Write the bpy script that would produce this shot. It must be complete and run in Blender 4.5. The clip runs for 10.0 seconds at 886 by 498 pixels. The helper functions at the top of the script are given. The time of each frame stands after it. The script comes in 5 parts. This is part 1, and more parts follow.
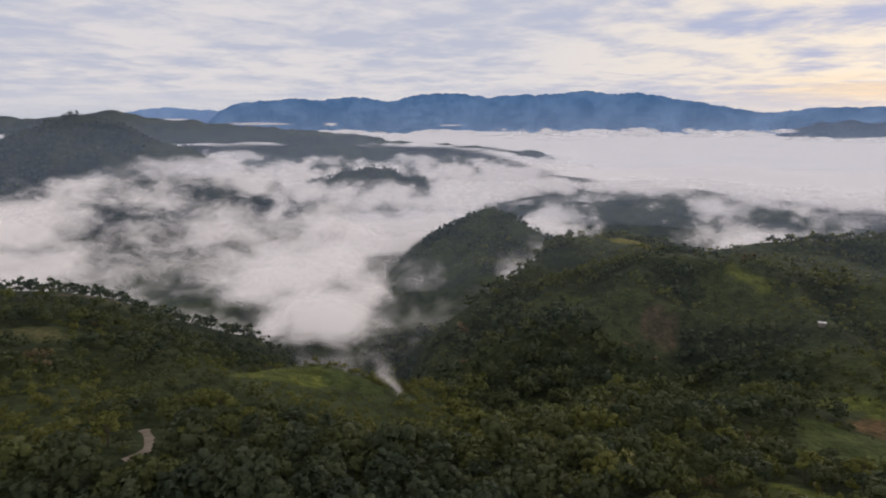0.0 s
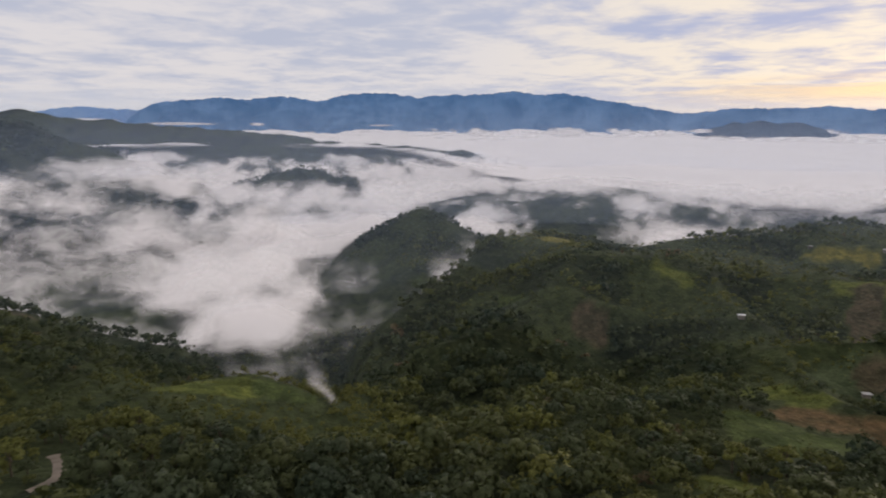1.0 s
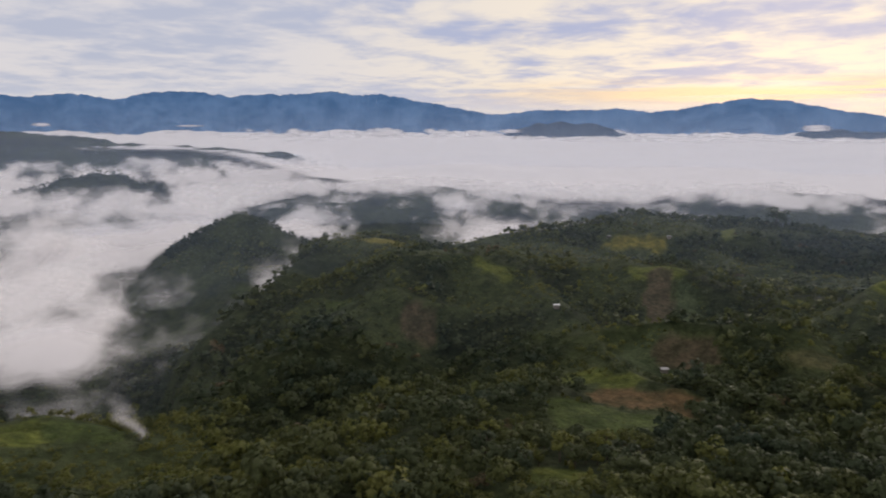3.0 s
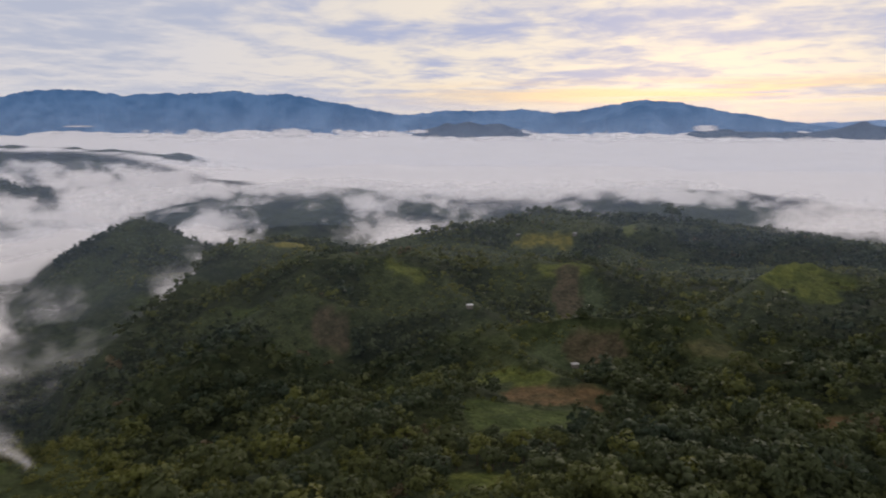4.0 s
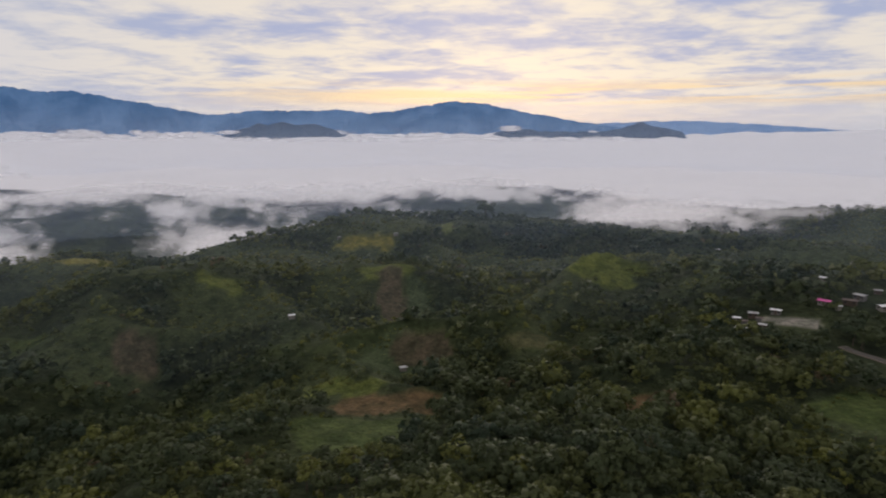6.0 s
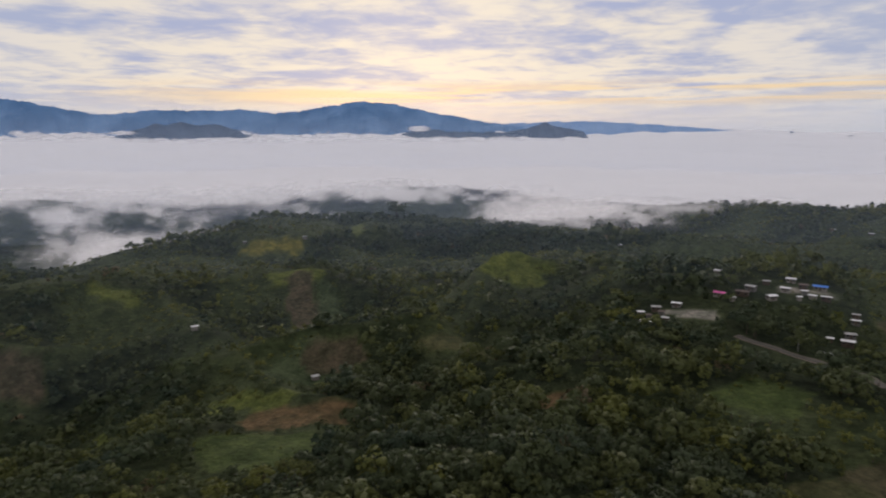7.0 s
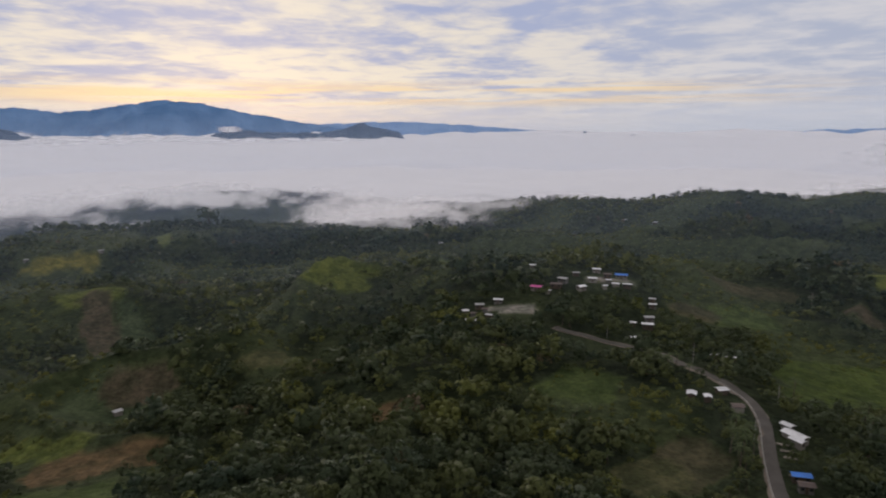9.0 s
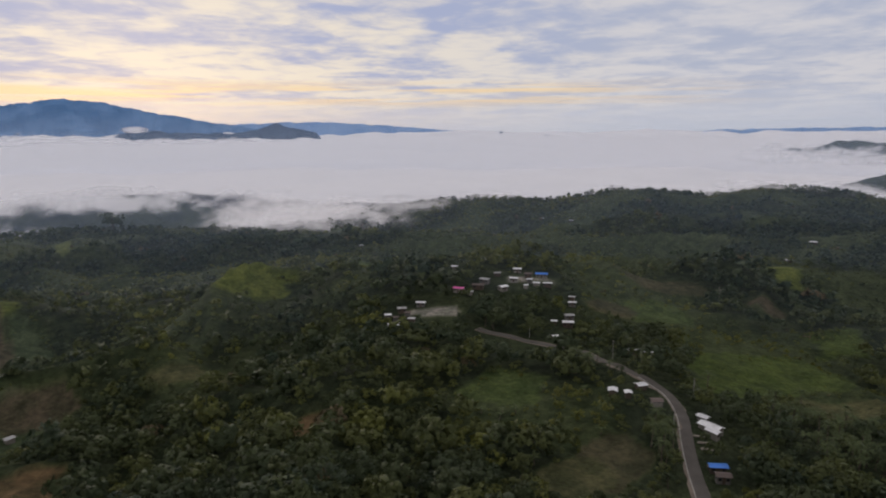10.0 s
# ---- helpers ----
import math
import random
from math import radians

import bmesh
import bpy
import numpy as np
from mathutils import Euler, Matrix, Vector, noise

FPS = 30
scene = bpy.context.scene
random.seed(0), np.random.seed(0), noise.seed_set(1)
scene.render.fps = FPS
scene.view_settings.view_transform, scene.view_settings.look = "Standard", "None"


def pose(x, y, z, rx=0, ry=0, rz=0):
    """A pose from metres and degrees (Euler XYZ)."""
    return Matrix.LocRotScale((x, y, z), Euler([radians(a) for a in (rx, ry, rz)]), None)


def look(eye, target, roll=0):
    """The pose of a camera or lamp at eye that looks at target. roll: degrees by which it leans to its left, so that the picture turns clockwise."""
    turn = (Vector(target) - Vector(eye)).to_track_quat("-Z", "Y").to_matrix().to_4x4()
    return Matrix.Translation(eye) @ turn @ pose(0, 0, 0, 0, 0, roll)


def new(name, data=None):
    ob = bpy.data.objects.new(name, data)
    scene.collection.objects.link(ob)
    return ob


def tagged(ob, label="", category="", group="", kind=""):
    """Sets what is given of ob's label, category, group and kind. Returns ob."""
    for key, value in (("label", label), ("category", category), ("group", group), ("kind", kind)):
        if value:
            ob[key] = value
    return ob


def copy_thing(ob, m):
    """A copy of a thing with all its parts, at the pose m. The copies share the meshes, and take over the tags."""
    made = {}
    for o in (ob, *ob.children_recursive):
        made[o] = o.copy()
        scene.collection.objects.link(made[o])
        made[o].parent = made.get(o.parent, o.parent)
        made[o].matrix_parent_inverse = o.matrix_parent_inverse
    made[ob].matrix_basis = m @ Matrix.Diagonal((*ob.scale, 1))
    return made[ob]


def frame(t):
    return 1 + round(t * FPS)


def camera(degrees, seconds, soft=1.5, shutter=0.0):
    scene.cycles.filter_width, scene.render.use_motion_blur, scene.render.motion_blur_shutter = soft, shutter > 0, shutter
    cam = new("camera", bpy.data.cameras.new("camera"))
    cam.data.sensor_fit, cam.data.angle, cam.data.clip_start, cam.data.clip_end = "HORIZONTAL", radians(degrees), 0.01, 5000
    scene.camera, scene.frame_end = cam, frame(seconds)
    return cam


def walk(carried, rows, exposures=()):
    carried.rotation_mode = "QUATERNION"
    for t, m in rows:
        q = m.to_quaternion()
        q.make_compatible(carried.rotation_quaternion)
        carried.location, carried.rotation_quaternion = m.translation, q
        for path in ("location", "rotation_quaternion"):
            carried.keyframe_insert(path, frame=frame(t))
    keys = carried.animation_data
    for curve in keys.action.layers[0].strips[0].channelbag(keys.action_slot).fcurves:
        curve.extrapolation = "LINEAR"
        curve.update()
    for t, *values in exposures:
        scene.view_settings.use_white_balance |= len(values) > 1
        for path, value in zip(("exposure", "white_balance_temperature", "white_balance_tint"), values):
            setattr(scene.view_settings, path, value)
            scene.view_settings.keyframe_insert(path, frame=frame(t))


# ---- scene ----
cam = camera(68.2, 10.0, soft=1.9, shutter=0.5)
# seconds, eye, heading, pitch and lean in degrees
PATH = [
    (0, (-0.12, 0.03, 0.07), 0.00, -10.63, 0.13),
    (0.5, (-0.02, 1.96, 0.14), -2.54, -10.62, 0.15),
    (1, (0.15, 3.80, 0.25), -5.99, -10.61, 0.15),
    (1.5, (0.40, 5.58, 0.41), -9.76, -10.59, 0.15),
    (2, (0.74, 7.31, 0.60), -13.64, -10.57, 0.15),
    (2.5, (1.20, 9.00, 0.80), -17.55, -10.56, 0.14),
    (4, (3.36, 13.89, 1.50), -29.29, -10.51, 0.08),
    (4.5, (4.36, 15.48, 1.74), -33.21, -10.50, 0.05),
    (5, (5.51, 17.04, 1.97), -37.15, -10.48, 0.03),
    (5.5, (6.82, 18.59, 2.19), -41.09, -10.48, 0.01),
    (7, (11.64, 23.00, 2.79), -52.88, -10.46, -0.05),
    (7.5, (13.52, 24.36, 2.97), -56.77, -10.46, -0.07),
    (8, (15.54, 25.65, 3.13), -60.66, -10.46, -0.09),
    (8.5, (17.68, 26.84, 3.29), -64.59, -10.45, -0.10),
    (9, (19.92, 27.91, 3.43), -68.57, -10.45, -0.12),
    (9.5, (22.25, 28.84, 3.58), -72.43, -10.45, -0.14),
    (10, (24.66, 29.62, 3.72), -75.61, -10.44, -0.15),
]


def ahead(yaw, pitch):
    return Vector((-math.sin(radians(yaw)) * math.cos(radians(pitch)), math.cos(radians(yaw)) * math.cos(radians(pitch)), math.sin(radians(pitch))))


walk(cam, [(t, look(eye, Vector(eye) + ahead(yaw, pitch), lean)) for t, eye, yaw, pitch, lean in PATH], [(0.0, 0.0, 6720, 13.0), (3.0, -0.05, 6640, 13.0), (6.0, -0.14, 6520, 12.5), (8.5, -0.20, 6450, 12.5), (10.0, -0.22, 6420, 12.5)])
scene.view_settings.exposure = 0.0
scene.cycles.transparent_max_bounces = 48

# ---- sky and sun: broken cloud at dawn, the low sun veiled ----
SUN_HEADING, SUN_HEIGHT = 50.0, 9.0
world = bpy.data.worlds.new("sky")
scene.world = world
world.use_nodes = True
wt = world.node_tree
wt.nodes.clear()


def node(tree, kind, **values):
    n = tree.nodes.new(kind)
    for key, value in values.items():
        if key in n.inputs:
            n.inputs[key].default_value = value
    return n


def math_node(tree, op, a, b=None, clamp=False):
    n = tree.nodes.new("ShaderNodeMath")
    n.operation, n.use_clamp = op, clamp
    for i, v in enumerate((a, b)):
        if v is None:
            continue
        if isinstance(v, (int, float)):
            n.inputs[i].default_value = v
        else:
            tree.links.new(v, n.inputs[i])
    return n.outputs[0]


def ramp(tree, fac, stops):
    n = tree.nodes.new("ShaderNodeValToRGB")
    el = n.color_ramp.elements
    while len(el) < len(stops):
        el.new(0.5)
    for e, (p, c) in zip(el, stops):
        e.position = p
        e.color = (*c, 1) if len(c) == 3 else c
    tree.links.new(fac, n.inputs[0])
    return n.outputs[0]


def mix(tree, fac, a, b, blend="MIX"):
    n = tree.nodes.new("ShaderNodeMix")
    n.data_type, n.blend_type, n.clamp_factor = "RGBA", blend, True
    for socket, v in ((n.inputs[0], fac), (n.inputs[6], a), (n.inputs[7], b)):
        if isinstance(v, (int, float)):
            socket.default_value = v
        elif isinstance(v, tuple):
            socket.default_value = (*v, 1)
        else:
            tree.links.new(v, socket)
    return n.outputs[2]


def noise_node(tree, vector, scale, detail=4.0, rough=0.55, distortion=0.0, offset=None):
    n = node(tree, "ShaderNodeTexNoise", Scale=scale, Detail=detail, Roughness=rough, Distortion=distortion)
    if offset:
        m = tree.nodes.new("ShaderNodeMapping")
        m.inputs["Location"].default_value = offset
        tree.links.new(vector, m.inputs[0])
        vector = m.outputs[0]
    tree.links.new(vector, n.inputs["Vector"])
    return n.outputs["Fac"]


def smoothstep_node(tree, value, a, b):
    n = tree.nodes.new("ShaderNodeMapRange")
    n.interpolation_type = "SMOOTHSTEP"
    n.inputs["From Min"].default_value, n.inputs["From Max"].default_value = a, b
    tree.links.new(value, n.inputs[0])
    return n.outputs[0]


sun_way = Vector((math.sin(radians(SUN_HEADING)) * math.cos(radians(SUN_HEIGHT)), math.cos(radians(SUN_HEADING)) * math.cos(radians(SUN_HEIGHT)), math.sin(radians(SUN_HEIGHT))))
coord = wt.nodes.new("ShaderNodeTexCoord")
split = wt.nodes.new("ShaderNodeSeparateXYZ")
wt.links.new(coord.outputs["Generated"], split.inputs[0])
# the cloud deck is a level layer: directions meet it at (x / z, y / z)
rise = math_node(wt, "ADD", math_node(wt, "MAXIMUM", split.outputs[2], 0.0), 0.085)
deck = wt.nodes.new("ShaderNodeCombineXYZ")
wt.links.new(math_node(wt, "DIVIDE", split.outputs[0], rise), deck.inputs[0])
wt.links.new(math_node(wt, "DIVIDE", split.outputs[1], rise), deck.inputs[1])
toward = wt.nodes.new("ShaderNodeVectorMath")
toward.operation = "DOT_PRODUCT"
toward.inputs[1].default_value = sun_way
wt.links.new(coord.outputs["Generated"], toward.inputs[0])
glow = smoothstep_node(wt, toward.outputs["Value"], 0.70, 1.0)
big = noise_node(wt, deck.outputs[0], 0.5, 3.0, 0.55, 0.3, (3.1, 1.7, 0.0))
small = noise_node(wt, deck.outputs[0], 1.7, 6.0, 0.55, 0.35, (7.7, 2.2, 4.0))
shreds = noise_node(wt, deck.outputs[0], 4.2, 5.0, 0.55, 0.4, (1.3, 8.2, 2.0))
cover = math_node(wt, "ADD", math_node(wt, "MULTIPLY", big, 0.36), math_node(wt, "MULTIPLY", small, 0.42))
cover = math_node(wt, "ADD", cover, math_node(wt, "MULTIPLY", shreds, 0.22))
thick = smoothstep_node(wt, cover, 0.42, 0.59)
sky = wt.nodes.new("ShaderNodeTexSky")
sky.sky_type, sky.sun_disc = "NISHITA", False
sky.sun_elevation, sky.sun_rotation = radians(SUN_HEIGHT), radians(SUN_HEADING)
sky_light = mix(wt, 1.0, sky.outputs[0], (0.10, 0.10, 0.10), "MULTIPLY")
bright = mix(wt, glow, (0.73, 0.72, 0.75), (0.92, 0.84, 0.72))
dark = mix(wt, glow, (0.495, 0.54, 0.67), (0.40, 0.465, 0.69))
clouds = mix(wt, thick, bright, dark)
low = smoothstep_node(wt, split.outputs[2], 0.07, 0.0)
clouds = mix(wt, math_node(wt, "MULTIPLY", low, 0.85), clouds, mix(wt, glow, (0.66, 0.69, 0.76), (0.72, 0.71, 0.73)))
# a long low gap in the cloud lets the dawn through
streaks = wt.nodes.new("ShaderNodeMapping")
streaks.inputs["Scale"].default_value = (3.0, 3.0, 95.0)
wt.links.new(coord.outputs["Generated"], streaks.inputs[0])
gap = math_node(wt, "MULTIPLY", smoothstep_node(wt, split.outputs[2], 0.026, 0.046), smoothstep_node(wt, split.outputs[2], 0.074, 0.052))
gap = math_node(wt, "MULTIPLY", gap, smoothstep_node(wt, noise_node(wt, streaks.outputs[0], 1.0, 4.0, 0.55, 0.2), 0.40, 0.58))
toward_gap = wt.nodes.new("ShaderNodeVectorMath")
toward_gap.operation = "DOT_PRODUCT"
toward_gap.inputs[1].default_value = (math.sin(radians(62)), math.cos(radians(62)), 0)
wt.links.new(coord.outputs["Generated"], toward_gap.inputs[0])
gap = math_node(wt, "MULTIPLY", gap, smoothstep_node(wt, toward_gap.outputs["Value"], 0.72, 0.97))
clouds = mix(wt, math_node(wt, "MULTIPLY", gap, 0.95), clouds, (0.98, 0.75, 0.46))
# higher up the deck closes to an even pale grey
clouds = mix(wt, smoothstep_node(wt, split.outputs[2], 0.20, 0.50), clouds, (0.73, 0.70, 0.70))
final = mix(wt, 0.94, sky_light, clouds)
background = node(wt, "ShaderNodeBackground", Strength=1.0)
wt.links.new(final, background.inputs[0])
wt.links.new(background.outputs[0], wt.nodes.new("ShaderNodeOutputWorld").inputs[0])

sun = new("sun", bpy.data.lights.new("sun", "SUN"))
sun.data.energy, sun.data.angle, sun.data.color = 0.9, radians(25), (1.0, 0.88, 0.72)
sun.matrix_world = look(sun_way * 900, (0, 0, 0))


# ---- numbers that vary: lattice noise over the plan ----
LATTICE = np.random.default_rng(11).random((256, 256))


def wave(x, y, size, seed=0.0):
    """Smooth noise, 0 to 1, with features of that size in metres."""
    u, v = np.asarray(x, float) / size + 37.7 * seed, np.asarray(y, float) / size + 11.3 * seed
    i, j = np.floor(u).astype(int), np.floor(v).astype(int)
    a, b = u - i, v - j
    a, b = a * a * a * (a * (a * 6 - 15) + 10), b * b * b * (b * (b * 6 - 15) + 10)
    n00, n10 = LATTICE[i % 256, j % 256], LATTICE[(i + 1) % 256, j % 256]
    n01, n11 = LATTICE[i % 256, (j + 1) % 256], LATTICE[(i + 1) % 256, (j + 1) % 256]
    return (n00 * (1 - a) + n10 * a) * (1 - b) + (n01 * (1 - a) + n11 * a) * b


CUBE = np.random.default_rng(12).random((64, 64, 64))


def wave3(x, y, z, size, seed=0.0):
    """Smooth noise in space, 0 to 1."""
    p = [np.asarray(c, float) / size + 17.3 * seed * (k + 1) for k, c in enumerate((x, y, z))]
    i = [np.floor(c).astype(int) for c in p]
    f = [c - k for c, k in zip(p, i)]
    f = [c * c * c * (c * (c * 6 - 15) + 10) for c in f]
    total = 0
    for a in (0, 1):
        for b in (0, 1):
            for c in (0, 1):
                w = (f[0] if a else 1 - f[0]) * (f[1] if b else 1 - f[1]) * (f[2] if c else 1 - f[2])
                total = total + w * CUBE[(i[0] + a) % 64, (i[1] + b) % 64, (i[2] + c) % 64]
    return total


def waves(x, y, size, octaves=4, seed=0.0):
    total, most = 0, 0
    for o in range(octaves):
        total = total + wave(x, y, size / 2**o, seed + 3.3 * o) * 0.5**o
        most += 0.5**o
    return total / most


def step(a, b, x):
    t = np.clip((np.asarray(x, float) - a) / (b - a), 0, 1)
    return t * t * (3 - 2 * t)


def polar(heading, far, z=0.0):
    return far * math.sin(radians(heading)), far * math.cos(radians(heading)), z


# ---- the lie of the land: hills and hollows as (x, y, height, radius) on a plain at -125 m ----
FORESLOPE = [(0, 0, 17, 40), (60, -40, 27, 60), (-60, 60, 29, 60), (100, 60, 21, 60), (-60, 120, 25, 70), (150, -60, 28, 70), (80, 150, 28, 70), (170, 80, -3, 70), (210, 0, -2, 80), (-70, 220, 20, 80)]
LEFT_SHELF = [(20, 240, -13, 80), (-30, 280, -23, 90), (-200, 200, 31, 90), (-150, 360, 43, 110), (0, 400, -51, 110), (-400, 100, 31, 110), (-250, 330, -5, 110), (-60, 500, -72, 130), (-330, 420, 32, 130), (-120, 600, 4, 140)]
GARDEN_SLOPE = [(150, 230, 12, 90), (230, 160, -19, 90), (40, 320, 39, 100), (220, 260, 1, 100), (150, 340, -27, 100), (290, 220, 4, 100), (80, 410, 32, 110), (230, 380, -23, 120), (330, 390, 46, 130), (450, 270, 2, 130), (60, 530, 57, 130)]
VILLAGE_SLOPE = [(230, 90, 17, 80), (260, -50, 3, 90), (280, 10, -3, 90), (290, 120, 15, 90), (370, -80, -2, 110), (380, -10, 9, 110), (370, 110, 22, 110), (400, -300, 29, 120), (530, -100, 11, 130), (700, -300, 21, 170), (780, 160, 2, 170), (830, -230, -5, 180), (800, 350, 9, 180)]
CREST = [(110, 610, 50, 140), (420, 480, -10, 150), (320, 610, -44, 160), (600, 490, -11, 170), (380, 710, 61, 170), (510, 640, -56, 180), (100, 900, -30, 190), (590, 750, 36, 200), (250, 1000, -8, 210), (740, 750, 28, 210), (950, 590, -56, 220)]
BACK_RIDGE = [(-250, 600, -53, 150), (10, 660, -32, 150), (-20, 800, -46, 170), (1000, 230, -49, 210), (1000, -400, -24, 220), (1140, 410, 79, 240), (1280, 0, 46, 250), (500, 1200, -42, 250), (1250, -410, 19, 260), (1300, -230, 67, 260), (800, 1200, -29, 280), (1100, 1000, -28, 280), (1500, 200, -39, 290), (1500, -200, -102, 290), (1400, 600, -58, 290)]
KNOLLS = [(-118, 403, 13, 42), (-300, 470, 15, 90), (-230, 430, 8, 70), (-390, 540, 27, 110), (395, 78, 9, 42), (318, 52, -7, 26), (263, 314, 10, 36), (85, 446, 14, 40), (-154, 360, 15, 42), (15, 665, -24, 50), (245, 15, 6, 24), (345, 395, 7, 40), (495, 645, 10, 24), (334, 403, 7, 18), (376, 244, 9, 24), (270, 204, 6, 15), (205, 430, 5, 14), (640, 615, 8, 26), (180, 640, 6, 20)]
# the near skyline: heading, distance, height of the ground
SPUR = [(2.0, 459, -133), (6.3, 529, -125), (10.3, 614, -110), (11.3, 629, -105)]
MAIN_CREST = [(11.3, 629, -105), (15.2, 658, -109), (18.2, 698, -125), (21.7, 723, -129), (24.1, 748, -130), (28.0, 798, -124), (32.2, 858, -126), (38.0, 957, -118), (41.5, 1007, -130), (44.7, 1047, -132), (48.1, 1087, -142), (51.2, 1096, -144), (58.2, 1125, -158), (62.5, 1154, -157), (66.6, 1183, -147), (69.4, 1221, -139), (77.4, 1258, -127), (83.1, 1266, -131), (84.9, 1266, -126), (89.5, 1284, -110), (96.1, 1290, -118), (100.2, 1298, -100), (104.0, 1296, -102), (108.2, 1293, -111), (122.0, 1290, -105)]
CONE = (*polar(4.1, 1144)[:2], -146.0)
CONE_SPUR = [(4.1, 1144, -147), (2.3, 1125, -161), (0.8, 1105, -180), (-1.2, 1060, -199), (-2.7, 1000, -207), (-4.2, 930, -221), (-5.0, 860, -236)]
CONE_FRONT = [(4.1, 1144, -150), (3.4, 1040, -185), (2.2, 930, -212), (0.8, 830, -232)]
CONE_SADDLE = [(6.0, 1140, -162), (7.5, 1135, -177), (9.0, 1130, -191), (11.0, 1120, -194)]
# a round-backed spur before the fog and the lip of the western shelf
KNOLL_RIDGE = [(-20.5, 225, -90), (-17.4, 246, -94), (-15.5, 256, -97), (-11.5, 262, -99), (-9.5, 258, -101), (-7.0, 250, -104), (-4.6, 238, -107)]
SHELF_RIM = [(-42, -11.0), (-34.8, -11.9), (-31.2, -12.4), (-27.4, -13.5), (-23.4, -15.4), (-19, -17.1), (-16.7, -17.6), (-14.4, -19.5), (-11.5, -22.3), (-9.5, -22.9), (-7, -23.6), (-4.6, -24.5)]
SHELF_LIP = [(-40.0, 425, -84), (-31.0, 425, -90), (-27.4, 425, -98), (-23.4, 430, -113), (-19.0, 435, -129), (-16.7, 435, -133), (-14.4, 425, -146), (-12.0, 410, -162)]


def crest(x, y, line, slope, round_top):
    """Height of a ridge whose crest runs along the line of (heading, distance, height)."""
    best = np.full(np.shape(x), -1e9)
    places = [polar(h, d, z) for h, d, z in line]
    for (ax, ay, az), (bx, by, bz) in zip(places, places[1:]):
        dx, dy = bx - ax, by - ay
        u = np.clip(((x - ax) * dx + (y - ay) * dy) / (dx * dx + dy * dy), 0, 1)
        d = np.hypot(x - ax - u * dx, y - ay - u * dy)
        best = np.maximum(best, az + u * (bz - az) - slope * (np.sqrt(d * d + round_top**2) - round_top))
    return best


def off_line(x, y, line):
    """Distance from a line in the plan."""
    best = np.full(np.shape(x), 1e9)
    for (ax, ay), (bx, by) in zip(line, line[1:]):
        dx, dy = bx - ax, by - ay
        u = np.clip(((x - ax) * dx + (y - ay) * dy) / (dx * dx + dy * dy), 0, 1)
        best = np.minimum(best, np.hypot(x - ax - u * dx, y - ay - u * dy))
    return best


def blend_max(a, b, k=6.0):
    h = np.clip(0.5 + 0.5 * (b - a) / k, 0, 1)
    return a * (1 - h) + b * h + k * h * (1 - h)


LEFT_MOUNTAIN = [(-36.5, 1750, -95), (-33.8, 1720, -38), (-31.6, 1700, -3), (-29.0, 1690, 27), (-27.1, 1690, 14), (-24.9, 1700, -22), (-21.3, 1720, -72), (-18.0, 1760, -120)]
LONG_RIDGE = [(-19.0, 2900, -2), (-15.0, 2800, -8), (-10.8, 2650, -26), (-6.0, 2600, -44), (-2.2, 2600, -58), (2.5, 2450, -78), (7.1, 2350, -102), (9.5, 2300, -125)]
GREY_RIDGE = [(-42.0, 3300, 35), (-33.6, 3300, 36), (-31.6, 3250, 26), (-26.3, 3200, 62), (-24.0, 3200, 35), (-18.1, 3200, 2), (-12.0, 3300, -35)]
ISLET = [(-9.4, 2000, -165), (-7.4, 2000, -122), (-6.3, 2000, -112), (-5.0, 2020, -124), (-2.5, 2050, -150)]
SKYLINE = [(-12.0, 400, -163), (-3.0, 400, -166), (0.8, 437, -141)] + SPUR + MAIN_CREST[1:]
FRONT_SPUR = [(11.5, 500, -116), (10.1, 470, -118), (7.5, 430, -127), (4.5, 395, -136), (2.0, 370, -146)]
VALLEYS = [
    [(10.5, 540, -132), (8.0, 495, -141), (5.0, 445, -150), (2.0, 415, -158), (-3.0, 420, -172)],
    [(-4.0, 400, -166), (-5.0, 440, -180), (-4.5, 525, -202), (-3.0, 700, -222), (-1.3, 900, -226), (-9.0, 1080, -230), (-30.0, 1150, -230)],
    [(1.5, 650, -205), (5.0, 780, -212), (9.0, 900, -214), (13.0, 1000, -214)],
]
HIDDEN_RIDGE = [(3.0, 1640, -195), (9.0, 1560, -162), (13.0, 1540, -150), (17.0, 1530, -140), (20.8, 1540, -138), (25.0, 1570, -150), (30.0, 1600, -176), (36.0, 1620, -178), (40.0, 1640, -170), (44.0, 1660, -158), (48.0, 1680, -148), (51.5, 1700, -153), (54.0, 1700, -172), (58.0, 1700, -200)]
SOUTH_HILLS = [(102.0, 3000, -100), (104.5, 2950, -80), (106.3, 2900, -64), (108.4, 2900, -64), (110.0, 2900, -74), (118.0, 2900, -78)]
SOUTH_SPUR = [(104.0, 1700, -150), (106.5, 1740, -128), (109.6, 1800, -102), (114.0, 1800, -90), (120.0, 1800, -90)]


# narrow wooded ravines (-) and spurs (+) of the near slopes: a line in the plan, depth, half width
RAVINES = [
    ([(300, 235), (262, 192), (222, 184), (190, 176)], -12, 18), ([(190, 400), (165, 350), (130, 322), (60, 275), (20, 255)], -9, 21), ([(255, 127), (206, 124), (165, 104), (140, 90)], 6, 15),
    ([(400, 330), (345, 335), (310, 310)], -8, 18), ([(130, 250), (110, 215), (70, 190)], 5, 16), ([(470, -60), (415, -55), (365, -60), (320, -70)], -5, 18), ([(-110, 200), (-60, 190), (-20, 205)], -6, 16),
]


